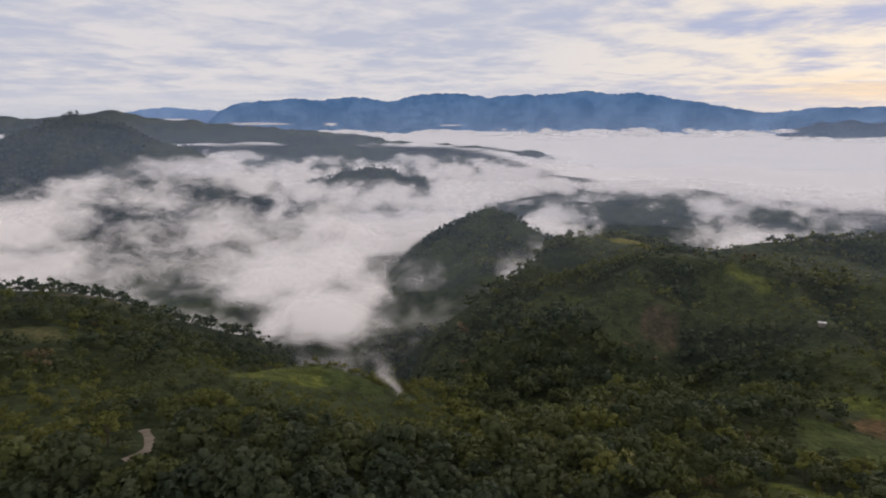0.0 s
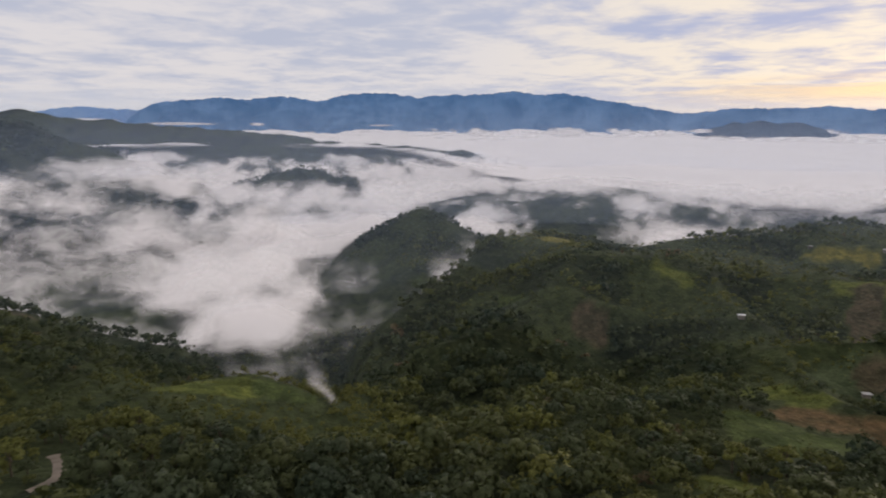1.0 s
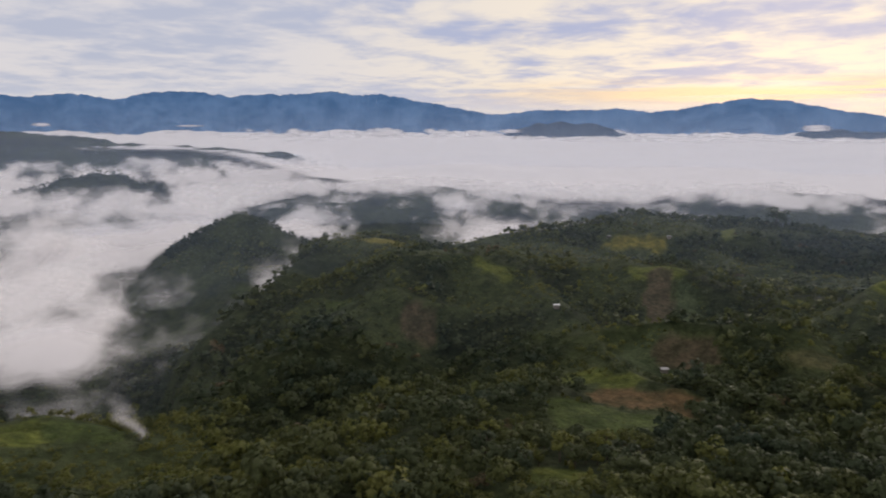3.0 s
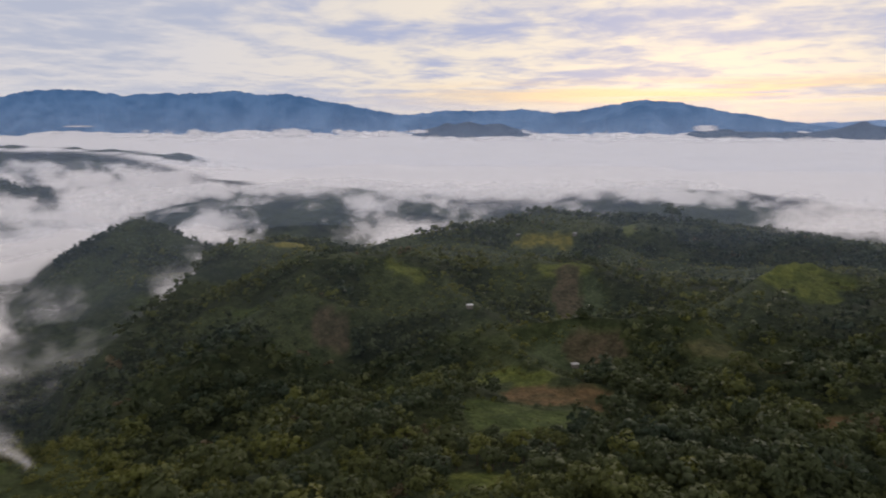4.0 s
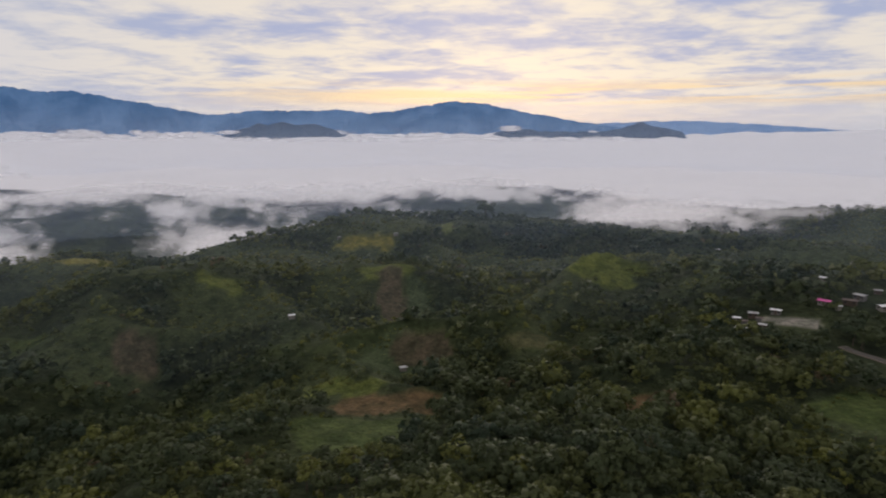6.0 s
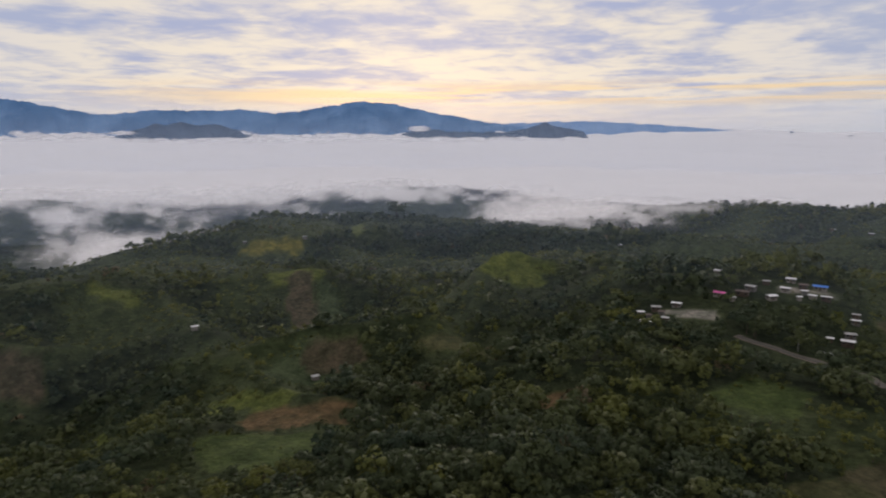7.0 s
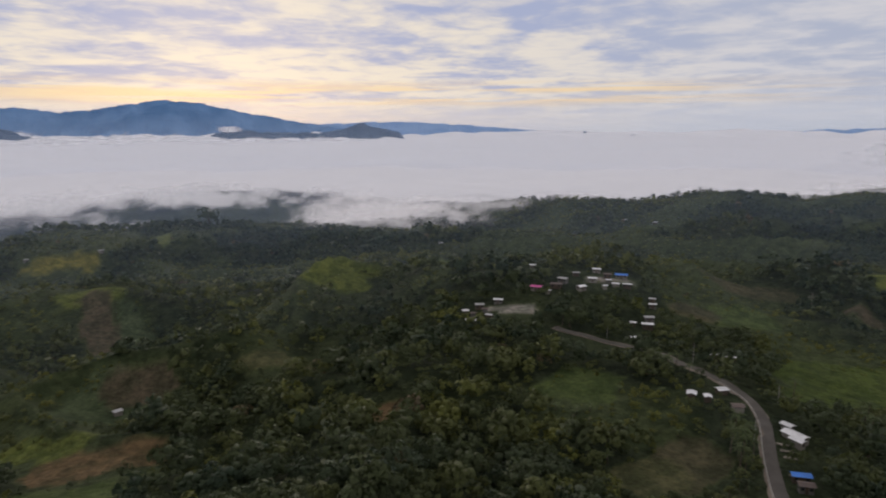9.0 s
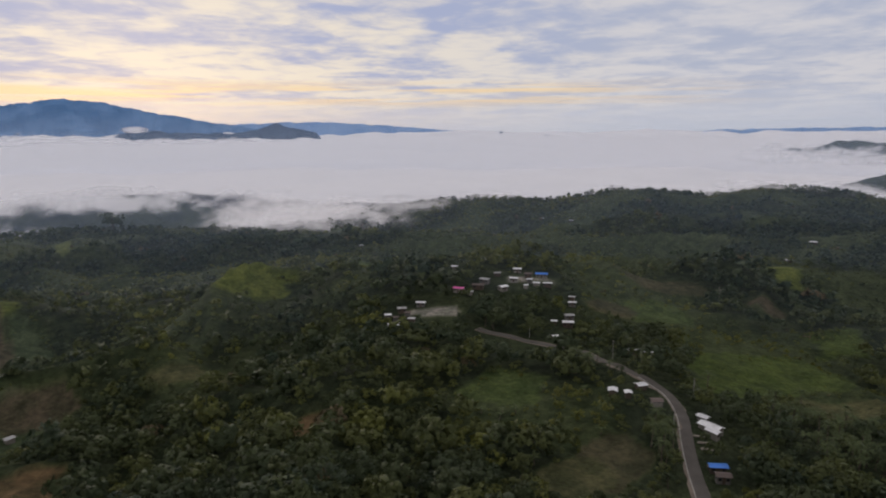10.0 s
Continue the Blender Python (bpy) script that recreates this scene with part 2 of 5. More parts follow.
def folds(x, y):
    """Ribs (+) and hollows (-) of the slopes, flat under the village."""
    w = waves(x + 30 * waves(x, y, 90, 2, 31.0), y, 165, 3, 30.0)
    flat = np.exp(-(((x - 290) / 135) ** 2 + ((y - 45) / 115) ** 2) ** 2)
    return (0.45 - 2.2 * np.abs(w - 0.5) ** 0.8) * (1 - flat) * step(190, 300, np.hypot(x, y))


def ground_height(x, y):
    x, y = np.asarray(x, float), np.asarray(y, float)
    far = np.hypot(x, y)
    z = np.full(x.shape, -125.0)
    for hills in (FORESLOPE, LEFT_SHELF, GARDEN_SLOPE, VILLAGE_SLOPE, CREST, BACK_RIDGE, KNOLLS):
        for hx, hy, h, r in hills:
            z = z + h * np.exp(-((x - hx) ** 2 + (y - hy) ** 2) / (2 * r * r))
    floor = -226 + 60 * (waves(x, y, 420, 4, 2.0) - 0.4)
    floor = floor + (np.minimum(floor, -232) - floor) * step(1300, 1180, far) * step(4, -1, np.degrees(np.arctan2(x, y)))
    away = step(1250, 1700, far + 0 * x)
    away = np.maximum(away, step(640, 800, far) * step(20, -50, x - 0.19 * y))
    z = z * (1 - away) + floor * away
    for line in VALLEYS:
        cut = -crest(x, y, [(h, d, -v) for h, d, v in line], 0.6, 22)
        z = -blend_max(-z, -cut, 10)
    # nothing this side of the crest stands above it, and behind it the land falls away
    heading = np.degrees(np.arctan2(x, y))
    far_of = np.interp(heading, [p[0] for p in SKYLINE], [p[1] for p in SKYLINE])
    high_of = np.interp(heading, [p[0] for p in SKYLINE], [p[2] for p in SKYLINE])
    inside = step(-10, -4, heading) * step(124, 120, heading)
    lid = np.where(far < far_of, high_of * far / far_of - 3, high_of - (0.30 + 0.7 * step(13, 10, heading)) * (far - far_of))
    lid = np.maximum(lid, floor)
    z = z * (1 - inside) + -blend_max(-z, -lid, 5) * inside
    shelf = step(14, 18, heading) * step(30, -30, far - far_of)
    z = z * (1 - shelf) + blend_max(z, -152.0 + 0 * z, 10) * shelf
    z = z + 34 * folds(x, y) * step(0, 130, abs(far - far_of) + 400 * (1 - inside)) * step(-14, -4, heading)
    z = z * (1 - inside) + -blend_max(-z, -lid, 5) * inside
    relief = 13 * (waves(x, y, 120, 4, 1.0) - 0.5) * step(90, 220, far) * step(0, 140, abs(far - far_of) + 400 * (1 - inside))
    z = z + relief
    for line, deep, half in RAVINES:
        z = z + deep * np.exp(-((off_line(x, y, line) / half) ** 2))
    z = blend_max(z, crest(x, y, SPUR, 0.6 + 0.9 * step(0, 25, far - far_of), 12), 6)
    z = blend_max(z, crest(x, y, FRONT_SPUR, 0.55, 10), 6)
    off = far - np.interp(heading, [p[0] for p in KNOLL_RIDGE], [p[1] for p in KNOLL_RIDGE])
    z = blend_max(z, crest(x, y, KNOLL_RIDGE, 0.34 + 0.5 * step(0, 20, off), 14) + 3 * (waves(x, y, 30, 3, 17.0) - 0.5), 5)
    off = far - np.interp(heading, [p[0] for p in SHELF_LIP], [p[1] for p in SHELF_LIP])
    z = blend_max(z, crest(x, y, SHELF_LIP, 0.40 + 0.6 * step(0, 30, off), 20) + 5 * (waves(x, y, 40, 3, 18.0) - 0.5), 6)
    # the shelf falls away to the fog-filled valley
    rim = np.tan(np.radians(np.interp(heading, [p[0] for p in SHELF_RIM], [p[1] for p in SHELF_RIM])))
    rim = np.maximum(np.minimum(far, 440) * rim - 0.5 * np.maximum(far - 440, 0), -236)
    z = np.where(heading < -1, z + (-blend_max(-z, -rim, 4) - z) * step(-1, -4, heading) * step(290, 330, far) * step(1000, 800, far), z)
    z = blend_max(z, crest(x, y, MAIN_CREST, 0.42 + 1.1 * step(12, 8, heading), 30), 4)
    d = np.hypot(x - CONE[0], y - CONE[1])
    z = blend_max(z, CONE[2] + 6 - 0.62 * (np.sqrt(d * d + 14.0**2) - 14.0) + 10 * (waves(x, y, 70, 3, 5.0) - 0.5) * step(10, 60, d), 8)
    for line, slope in ((CONE_SPUR, 0.75), (CONE_FRONT, 0.6), (CONE_SADDLE, 0.6)):
        z = blend_max(z, crest(x, y, line, slope, 12) + 6 * (waves(x, y, 60, 3, 6.0) - 0.5), 6)
    rough = 60 * (waves(x, y, 240, 5, 4.0) - 0.5)
    for line, slope, top in ((LEFT_MOUNTAIN, 0.62, 30), (LONG_RIDGE, 0.3, 50), (GREY_RIDGE, 0.35, 60), (ISLET, 0.5, 25), (SOUTH_HILLS, 0.3, 50), (SOUTH_SPUR, 0.4, 30)):
        near = crest(x, y, line, slope, top)
        gully = 26 * (np.abs(2 * waves(x, y, 130, 3, 8.0) - 1) - 0.35) * step(0, 40, np.interp(far, [0, 5000], [0, 1]) * 400)
        z = blend_max(z, near + (rough - gully) * (0.22 + 0.78 * step(0, 60, -(near + 20))), 10)
    z = blend_max(z, crest(x, y, HIDDEN_RIDGE, 0.28, 45) + 0.4 * rough, 12)
    z = z + 24 * (waves(x, y, 62, 3, 9.0) - 0.5) * step(1500, 1900, far) + 2.2 * (waves(x, y, 22, 3, 7.0) - 0.5)
    return z


# ---- meshes from arrays ----
def mesh_of(name, verts, quads=None, tris=None, smooth=True):
    """A mesh from arrays of corners and of faces."""
    me = bpy.data.meshes.new(name)
    quads = np.zeros((0, 4), int) if quads is None else np.asarray(quads)
    tris = np.zeros((0, 3), int) if tris is None else np.asarray(tris)
    me.vertices.add(len(verts))
    me.vertices.foreach_set("co", np.asarray(verts, np.float32).ravel())
    loops = np.concatenate([quads.ravel(), tris.ravel()]).astype(np.int32)
    me.loops.add(len(loops))
    me.loops.foreach_set("vertex_index", loops)
    n = len(quads) + len(tris)
    me.polygons.add(n)
    starts = np.concatenate([np.arange(len(quads)) * 4, len(quads) * 4 + np.arange(len(tris)) * 3]).astype(np.int32)
    me.polygons.foreach_set("loop_start", starts)
    me.polygons.foreach_set("use_smooth", np.full(n, smooth))
    me.update(calc_edges=True)
    return me


def give(me, name, values, width=1):
    """A value for each corner of the mesh."""
    if width == 1:
        me.attributes.new(name, "FLOAT", "POINT").data.foreach_set("value", np.asarray(values, np.float32))
    else:
        me.attributes.new(name, "FLOAT_COLOR", "POINT").data.foreach_set("color", np.c_[values, np.ones(len(values))].astype(np.float32).ravel())


def grid_faces(rows, cols, keep=None):
    i = np.arange(rows * cols).reshape(rows, cols)
    q = np.stack([i[:-1, :-1], i[:-1, 1:], i[1:, 1:], i[1:, :-1]], -1).reshape(-1, 4)
    return q if keep is None else q[keep[q].any(1)]


def material(name):
    m = bpy.data.materials.new(name)
    m.use_nodes = True
    t = m.node_tree
    t.nodes.clear()
    return m, t, t.nodes.new("ShaderNodeOutputMaterial")


def place_of(tree):
    return tree.nodes.new("ShaderNodeNewGeometry").outputs["Position"]


def attribute(tree, name, socket="Fac"):
    n = tree.nodes.new("ShaderNodeAttribute")
    n.attribute_name = name
    return n.outputs[socket]


def bump(tree, height, strength, distance):
    n = node(tree, "ShaderNodeBump", Strength=strength, Distance=distance)
    tree.links.new(height, n.inputs["Height"])
    return n.outputs[0]


def surface(tree, out, color, rough=0.9, normal=None, metal=0.0, spec=0.3):
    p = node(tree, "ShaderNodeBsdfPrincipled", Roughness=rough, Metallic=metal)
    p.inputs["Specular IOR Level"].default_value = spec
    if isinstance(color, tuple):
        p.inputs["Base Color"].default_value = (*color, 1)
    else:
        tree.links.new(color, p.inputs["Base Color"])
    if normal is not None:
        tree.links.new(normal, p.inputs["Normal"])
    tree.links.new(p.outputs[0], out.inputs[0])
    return p


# ---- materials of the land ----
def ground_material():
    m, t, out = material("hillside")
    pos = place_of(t)
    cover = attribute(t, "cover", "Color")
    blotch = noise_node(t, pos, 0.035, 5, 0.6)
    fine = noise_node(t, pos, 0.45, 5, 0.65)
    wooded = attribute(t, "wooded")
    shrub = mix(t, smoothstep_node(t, blotch, 0.35, 0.65), (0.032, 0.042, 0.024), (0.052, 0.064, 0.031))
    # far woods: shade among the crowns is put into the ground colour
    shrub = mix(t, wooded, shrub, mix(t, smoothstep_node(t, noise_node(t, pos, 0.018, 6, 0.7), 0.36, 0.64), (0.018, 0.028, 0.018), (0.058, 0.070, 0.036)))
    patchy = math_node(t, "ADD", math_node(t, "MULTIPLY", smoothstep_node(t, noise_node(t, pos, 0.07, 5, 0.6), 0.36, 0.60), 0.3), 0.7)
    color = mix(t, math_node(t, "MULTIPLY", attribute(t, "bare"), patchy), shrub, cover)
    tuft = noise_node(t, pos, 0.14, 4, 0.6, 0.4)
    color = mix(t, smoothstep_node(t, tuft, 0.36, 0.62), mix(t, 1.0, color, (0.60, 0.66, 0.62), "MULTIPLY"), color)
    color = mix(t, smoothstep_node(t, fine, 0.25, 0.75), mix(t, 1.0, color, (0.62, 0.62, 0.62), "MULTIPLY"), mix(t, 1.0, color, (1.25, 1.25, 1.2), "MULTIPLY"))
    height = math_node(t, "ADD", noise_node(t, pos, 0.16, 4, 0.6), math_node(t, "MULTIPLY", fine, 0.5))
    height = math_node(t, "ADD", height, math_node(t, "MULTIPLY", math_node(t, "MULTIPLY", wooded, noise_node(t, pos, 0.022, 6, 0.7)), 14.0))
    surface(t, out, color, 0.95, bump(t, height, 0.9, 2.5), spec=0.1)
    return m


def leaf_material():
    m, t, out = material("leaves")
    tint = attribute(t, "tint")
    pos = place_of(t)
    base = ramp(t, tint, [(0.0, (0.042, 0.065, 0.040)), (0.40, (0.074, 0.094, 0.042)), (0.70, (0.114, 0.130, 0.042)), (0.93, (0.158, 0.172, 0.042)), (1.0, (0.142, 0.114, 0.066))])
    fine = smoothstep_node(t, noise_node(t, pos, 2.2, 4, 0.65), 0.28, 0.72)
    color = mix(t, fine, mix(t, 1.0, base, (0.62, 0.64, 0.66), "MULTIPLY"), mix(t, 1.0, base, (1.45, 1.42, 1.3), "MULTIPLY"))
    p = node(t, "ShaderNodeBsdfPrincipled", Roughness=0.6)
    t.links.new(bump(t, noise_node(t, pos, 2.4, 4, 0.65), 0.9, 0.45), p.inputs["Normal"])
    p.inputs["Specular IOR Level"].default_value = 0.25
    t.links.new(color, p.inputs["Base Color"])
    tr = t.nodes.new("ShaderNodeBsdfTranslucent")
    t.links.new(color, tr.inputs[0])
    mx = node(t, "ShaderNodeMixShader", Fac=0.35)
    t.links.new(p.outputs[0], mx.inputs[1])
    t.links.new(tr.outputs[0], mx.inputs[2])
    t.links.new(mx.outputs[0], out.inputs[0])
    return m


def hazed_forest_material(name, low, high):
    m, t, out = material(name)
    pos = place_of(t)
    # low and high are forest colours with distance haze already mixed in
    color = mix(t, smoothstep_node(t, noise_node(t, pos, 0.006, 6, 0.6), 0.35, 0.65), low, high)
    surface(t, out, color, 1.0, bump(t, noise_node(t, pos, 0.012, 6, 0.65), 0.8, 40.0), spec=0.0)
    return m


def fog_material(name, grain, most=1.0, fray=0.35):
    """White fog; how dense it is stands in the mesh, and its rims fray."""
    m, t, out = material(name)
    flat = t.nodes.new("ShaderNodeMapping")
    flat.inputs["Scale"].default_value = (1.0, 1.0, 1.9)
    t.links.new(place_of(t), flat.inputs[0])
    fine = noise_node(t, flat.outputs[0], grain, 7, 0.62, 0.6)
    body = attribute(t, "depth")
    value = math_node(t, "ADD", body, math_node(t, "MULTIPLY", math_node(t, "SUBTRACT", fine, 0.5), fray))
    alpha = math_node(t, "MULTIPLY", math_node(t, "MULTIPLY", smoothstep_node(t, value, 0.0, 1.0), smoothstep_node(t, body, 0.0, 0.12)), most)
    d = node(t, "ShaderNodeBsdfDiffuse", Color=(0.96, 0.935, 0.94, 1))
    clear = t.nodes.new("ShaderNodeBsdfTransparent")
    mx = t.nodes.new("ShaderNodeMixShader")
    t.links.new(alpha, mx.inputs[0])
    t.links.new(clear.outputs[0], mx.inputs[1])
    t.links.new(d.outputs[0], mx.inputs[2])
    t.links.new(mx.outputs[0], out.inputs[0])
    return m


GROUND = ground_material()
LEAVES = leaf_material()
# distance haze is painted into these forest colours as blue, paler farther off
HAZE_BLUE_FOREST = hazed_forest_material("far_haze_blue_forest", (0.080, 0.195, 0.40), (0.150, 0.295, 0.54))
PALE_HAZE_BLUE = hazed_forest_material("farthest_haze_blue", (0.20, 0.36, 0.66), (0.26, 0.42, 0.70))
# the fog islands: dark forest, its blue cast is painted-in haze
DARK_HAZE_BLUE = hazed_forest_material("dark_haze_blue_forest", (0.040, 0.075, 0.14), (0.065, 0.105, 0.18))

# ---- clearings: x, y, half length, half width, turn, kind ----
GRASS, LIME, YELLOW = (0.080, 0.106, 0.036), (0.128, 0.147, 0.038), (0.205, 0.180, 0.040)
SOIL, OCHRE, CROP, DRY, PALE = (0.102, 0.083, 0.055), (0.145, 0.098, 0.052), (0.078, 0.100, 0.052), (0.105, 0.102, 0.050), (0.30, 0.275, 0.24)
MEADOW, BROWN = (0.076, 0.102, 0.027), (0.088, 0.080, 0.046)
GARDENS = [
    (180, 628, 17, 15, -16, YELLOW), (491, 638, 30, 13, -38, YELLOW), (334, 403, 19, 12, -40, LIME), (210, 434, 13, 12, -27, LIME), (312, 375, 11, 30, -38, SOIL), (330, 368, 9, 20, -38, CROP),
    (205, 259, 15, 17, -38, CROP), (226, 253, 12, 8, -38, SOIL), (157, 240, 12, 9, -33, LIME), (167, 220, 9, 7, -36, LIME), (157, 199, 15, 11, -36, OCHRE), (136, 185, 18, 15, -36, GRASS),
    (126, 363, 9, 10, -20, SOIL), (94, 444, 11, 13, -12, GRASS), (120, 288, 9, 13, -22, LIME), (84, 137, 7, 6, -33, LIME),
]
PASTURES = [
    (372, 244, 24, 20, -58, LIME), (262, 200, 15, 7, -53, DRY), (498, -86, 17, 9, 10, LIME), (372, 4, 14, 15, 5, GRASS), (364, 27, 9, 9, 0, BROWN), (445, -8, 13, 26, 0, BROWN), (310, -36, 17, 26, 20, MEADOW), (276, -13, 8, 8, 0, MEADOW), (358, -77, 13, 14, 10, MEADOW),
    (275, -60, 10, 13, 5, DRY), (248, 66, 12, 11, -15, GRASS), (204, 24, 15, 9, -38, BROWN), (193, 36, 9, 8, -38, DRY), (316, 108, 13, 7, -60, PALE), (372, 68, 14, 4, -70, PALE), (418, -58, 9, 9, 5, SOIL), (639, 644, 8, 26, -45, LIME), (590, 250, 14, 12, 0, GRASS), (204, 121, 5, 4, -30, OCHRE),
]
SHELF_CLEARINGS = [
    (-160, 235, 11, 10, 35, DRY), (-64, 246, 16, 8, 10, LIME), (-36, 250, 10, 6, -10, GRASS), (-180, 330, 14, 10, 25, SOIL)
]


def field_cover(x, y):
    """How bare the ground is, and its colour there."""
    bare = np.zeros(np.shape(x))
    color = np.zeros((*np.shape(x), 3)) + np.array(GRASS)
    edge = 1.5 * (waves(x, y, 26, 4, 9.0) - 0.5)
    for fx, fy, a, b, turn, kind in GARDENS + PASTURES + SHELF_CLEARINGS:
        c, s = math.cos(radians(turn)), math.sin(radians(turn))
        grow = 1.2
        u, v = ((x - fx) * c + (y - fy) * s) / (grow * a), (-(x - fx) * s + (y - fy) * c) / (grow * b)
        m = step(1.08, 0.93, np.maximum(abs(u), abs(v)) * 0.6 + np.hypot(u, v) * 0.45 + edge)
        bare = np.maximum(bare, m)
        color = color * (1 - m[..., None]) + np.array(kind) * m[..., None]
    return bare, color


# tall dark woods: x, y, radius, amount; and open scrub in the same way
DARK_WOODS = [
    (220, 186, 30, 0.5), (342, 335, 30, 0.45), (264, 176, 28, 0.4), (3, 455, 30, 0.3), (32, 476, 30, 0.5), (70, 520, 30, 0.5), (55, 409, 25, 0.4), (167, 351, 25, 0.4), (51, 274, 30, 0.3), (178, 193, 16, 0.4), (158, 294, 18, 0.3), (133, 339, 22, 0.3),
    (231, 225, 18, 0.4), (288, 182, 22, 0.4), (328, 73, 20, 0.7), (415, -41, 20, 0.6), (414, -70, 20, 0.6), (332, -74, 22, 0.5), (865, -52, 90, 0.4), (733, 559, 70, 0.4), (-180, 330, 90, 0.45),
]
SPUR_WOODS = [(95, 575, 30, 0.5), (110, 480, 25, 0.4), (60, 350, 30, 0.45), (92, 300, 25, 0.35), (20, 400, 35, 0.4), (150, 420, 25, 0.35), (250, 440, 30, 0.4), (420, 520, 45, 0.4), (770, 396, 70, 0.4), (130, 130, 30, 0.3), (290, 300, 22, 0.35), (243, -34, 24, 0.5), (370, -95, 25, 0.4), (470, -60, 30, 0.4)]
OPEN_SCRUB = [
    (88, 445, 22, -0.5), (365, 250, 30, -0.3), (222, 62, 16, -0.5), (230, 44, 16, -0.5), (244, 68, 12, -0.5), (94, 178, 15, -0.2), (120, 287, 15, -0.4), (205, 428, 16, -0.4), (298, 408, 20, -0.4), (495, 642, 40, -0.4), (651, 644, 40, -0.3),
    (806, 147, 60, -0.4), (726, 15, 70, -0.5), (742, 170, 50, -0.4), (473, -117, 22, -0.5), (390, 0, 25, -0.5), (430, 0, 25, -0.5), (330, -35, 30, -0.6), (282, -19, 14, -0.4), (-60, 245, 30, -0.5), (180, 628, 30, -0.3),
]


def groves(x, y):
    """Tall wood (1) and scrub (0)."""
    stand = 0
    for gx, gy, r, k in DARK_WOODS + SPUR_WOODS + OPEN_SCRUB:
        stand = stand + 0.8 * k * np.exp(-(((x - gx) ** 2 + (y - gy) ** 2) / r**2))
    return step(0.30, 0.54, 0.6 * waves(x, y, 85, 3, 19.0) + 0.4 * waves(x, y, 34, 2, 20.0) + stand - 0.34 * folds(x, y))


# houses: x, y, turn, length, width, roof
ROADSIDE = [
    (235.0, -2.2, 48, 3.2, 2.0, "white"), (229.5, -3.7, 48, 6.6, 3.2, "white"), (225.6, -3.8, 48, 3.8, 1.9, "white"), (250.5, 16.5, -60, 3.2, 2.6, "white"), (238.5, 12, -75, 3.2, 2.6, "rust"),
    (206, -2.5, -82, 4.4, 2.0, "blue"), (200.5, -3.0, -84, 3.4, 2.2, "rust"), (298, 15, -70, 4.2, 3.4, "grey"), (298.5, 20.5, -85, 2.1, 1.8, "white"), (300.5, 11, -60, 2.6, 2.0, "white"), (291, 13, -95, 2.4, 2.0, "grey"), (244, 26, 0, 2.8, 2.4, "white"), (242, 21, 10, 2.2, 1.8, "white"),
]
VILLAGE = [
    (341.5, 102.6, -95, 5.0, 3.2, "pink"), (372, 112, -88, 2.8, 2.3, "white"), (357, 92, -103, 4.6, 3.4, "grey"), (369, 87.5, -70, 3.0, 2.4, "grey"), (380, 78, -84, 4.0, 3.2, "white"), (363, 77.5, -88, 3.9, 2.6, "white"), (371, 71, -80, 3.6, 2.8, "rust"),
    (365, 69.5, -76, 2.3, 1.8, "white"), (363, 65.5, -92, 3.1, 2.0, "white"), (378.5, 64.5, -84, 6.0, 4.0, "blue"), (365, 60, -86, 4.0, 1.8, "white"), (351.5, 81.5, -40, 4.2, 3.2, "white"), (338, 96, -70, 2.4, 2.0, "grey"), (357.5, 70.5, -60, 1.8, 1.5, "white"), (349, 94, -85, 5.6, 3.6, "rust"),
]
HUTS = [
    (393, 50, -75, 3.4, 2.6, "white"), (357, 46.5, -100, 2.6, 2.2, "grey"), (350, 46, -80, 3.3, 1.8, "white"), (336, 46.5, -72, 4.0, 2.8, "grey"), (327.5, 53, -85, 2.1, 1.8, "white"), (328, 46.5, -82, 4.6, 2.9, "white"), (310, 51, -60, 2.6, 2.2, "white"),
    (297.5, 123, -70, 4.4, 3.2, "white"), (314.5, 124.5, -66, 3.7, 2.9, "grey"), (321.5, 117, -80, 4.0, 2.2, "white"), (309.5, 130, -60, 2.7, 2.2, "white"), (301.5, 115.5, -86, 2.6, 2.2, "grey"), (305, 124.5, -60, 2.1, 1.8, "rust"), (309.5, 120, -75, 2.3, 2.0, "rust"),
]
HAMLETS = [
    (551, -101, -86, 4.3, 3.3, "grey"), (676, -151, -97, 5.7, 3.7, "white"), (979, 83, -96, 5.3, 3.2, "white"),
    (1004, 127, -109, 5.4, 4.0, "white"), (756, 320, -47, 4.0, 2.3, "white"), (799, 387, -66, 4.6, 3.5, "white"), (201, 334, -19, 3.1, 2.2, "white"), (207, 246, -19, 3.1, 2.2, "grey"), (532, 626, -28, 4.4, 3.4, "grey"), (477, 668, -12, 3.9, 2.7, "grey"),
]
HOUSES = ROADSIDE + VILLAGE + HUTS + HAMLETS


# ---- the ground: one sheet to the horizon ----
HEADINGS = np.unique(np.concatenate([np.arange(-44, 124, 0.4), np.arange(124, 317, 5.0)]))
RINGS = np.concatenate([[0.5, 12, 25, 38, 50], 60 * 1.0125 ** np.arange(268), np.linspace(1700, 4850, 70)])


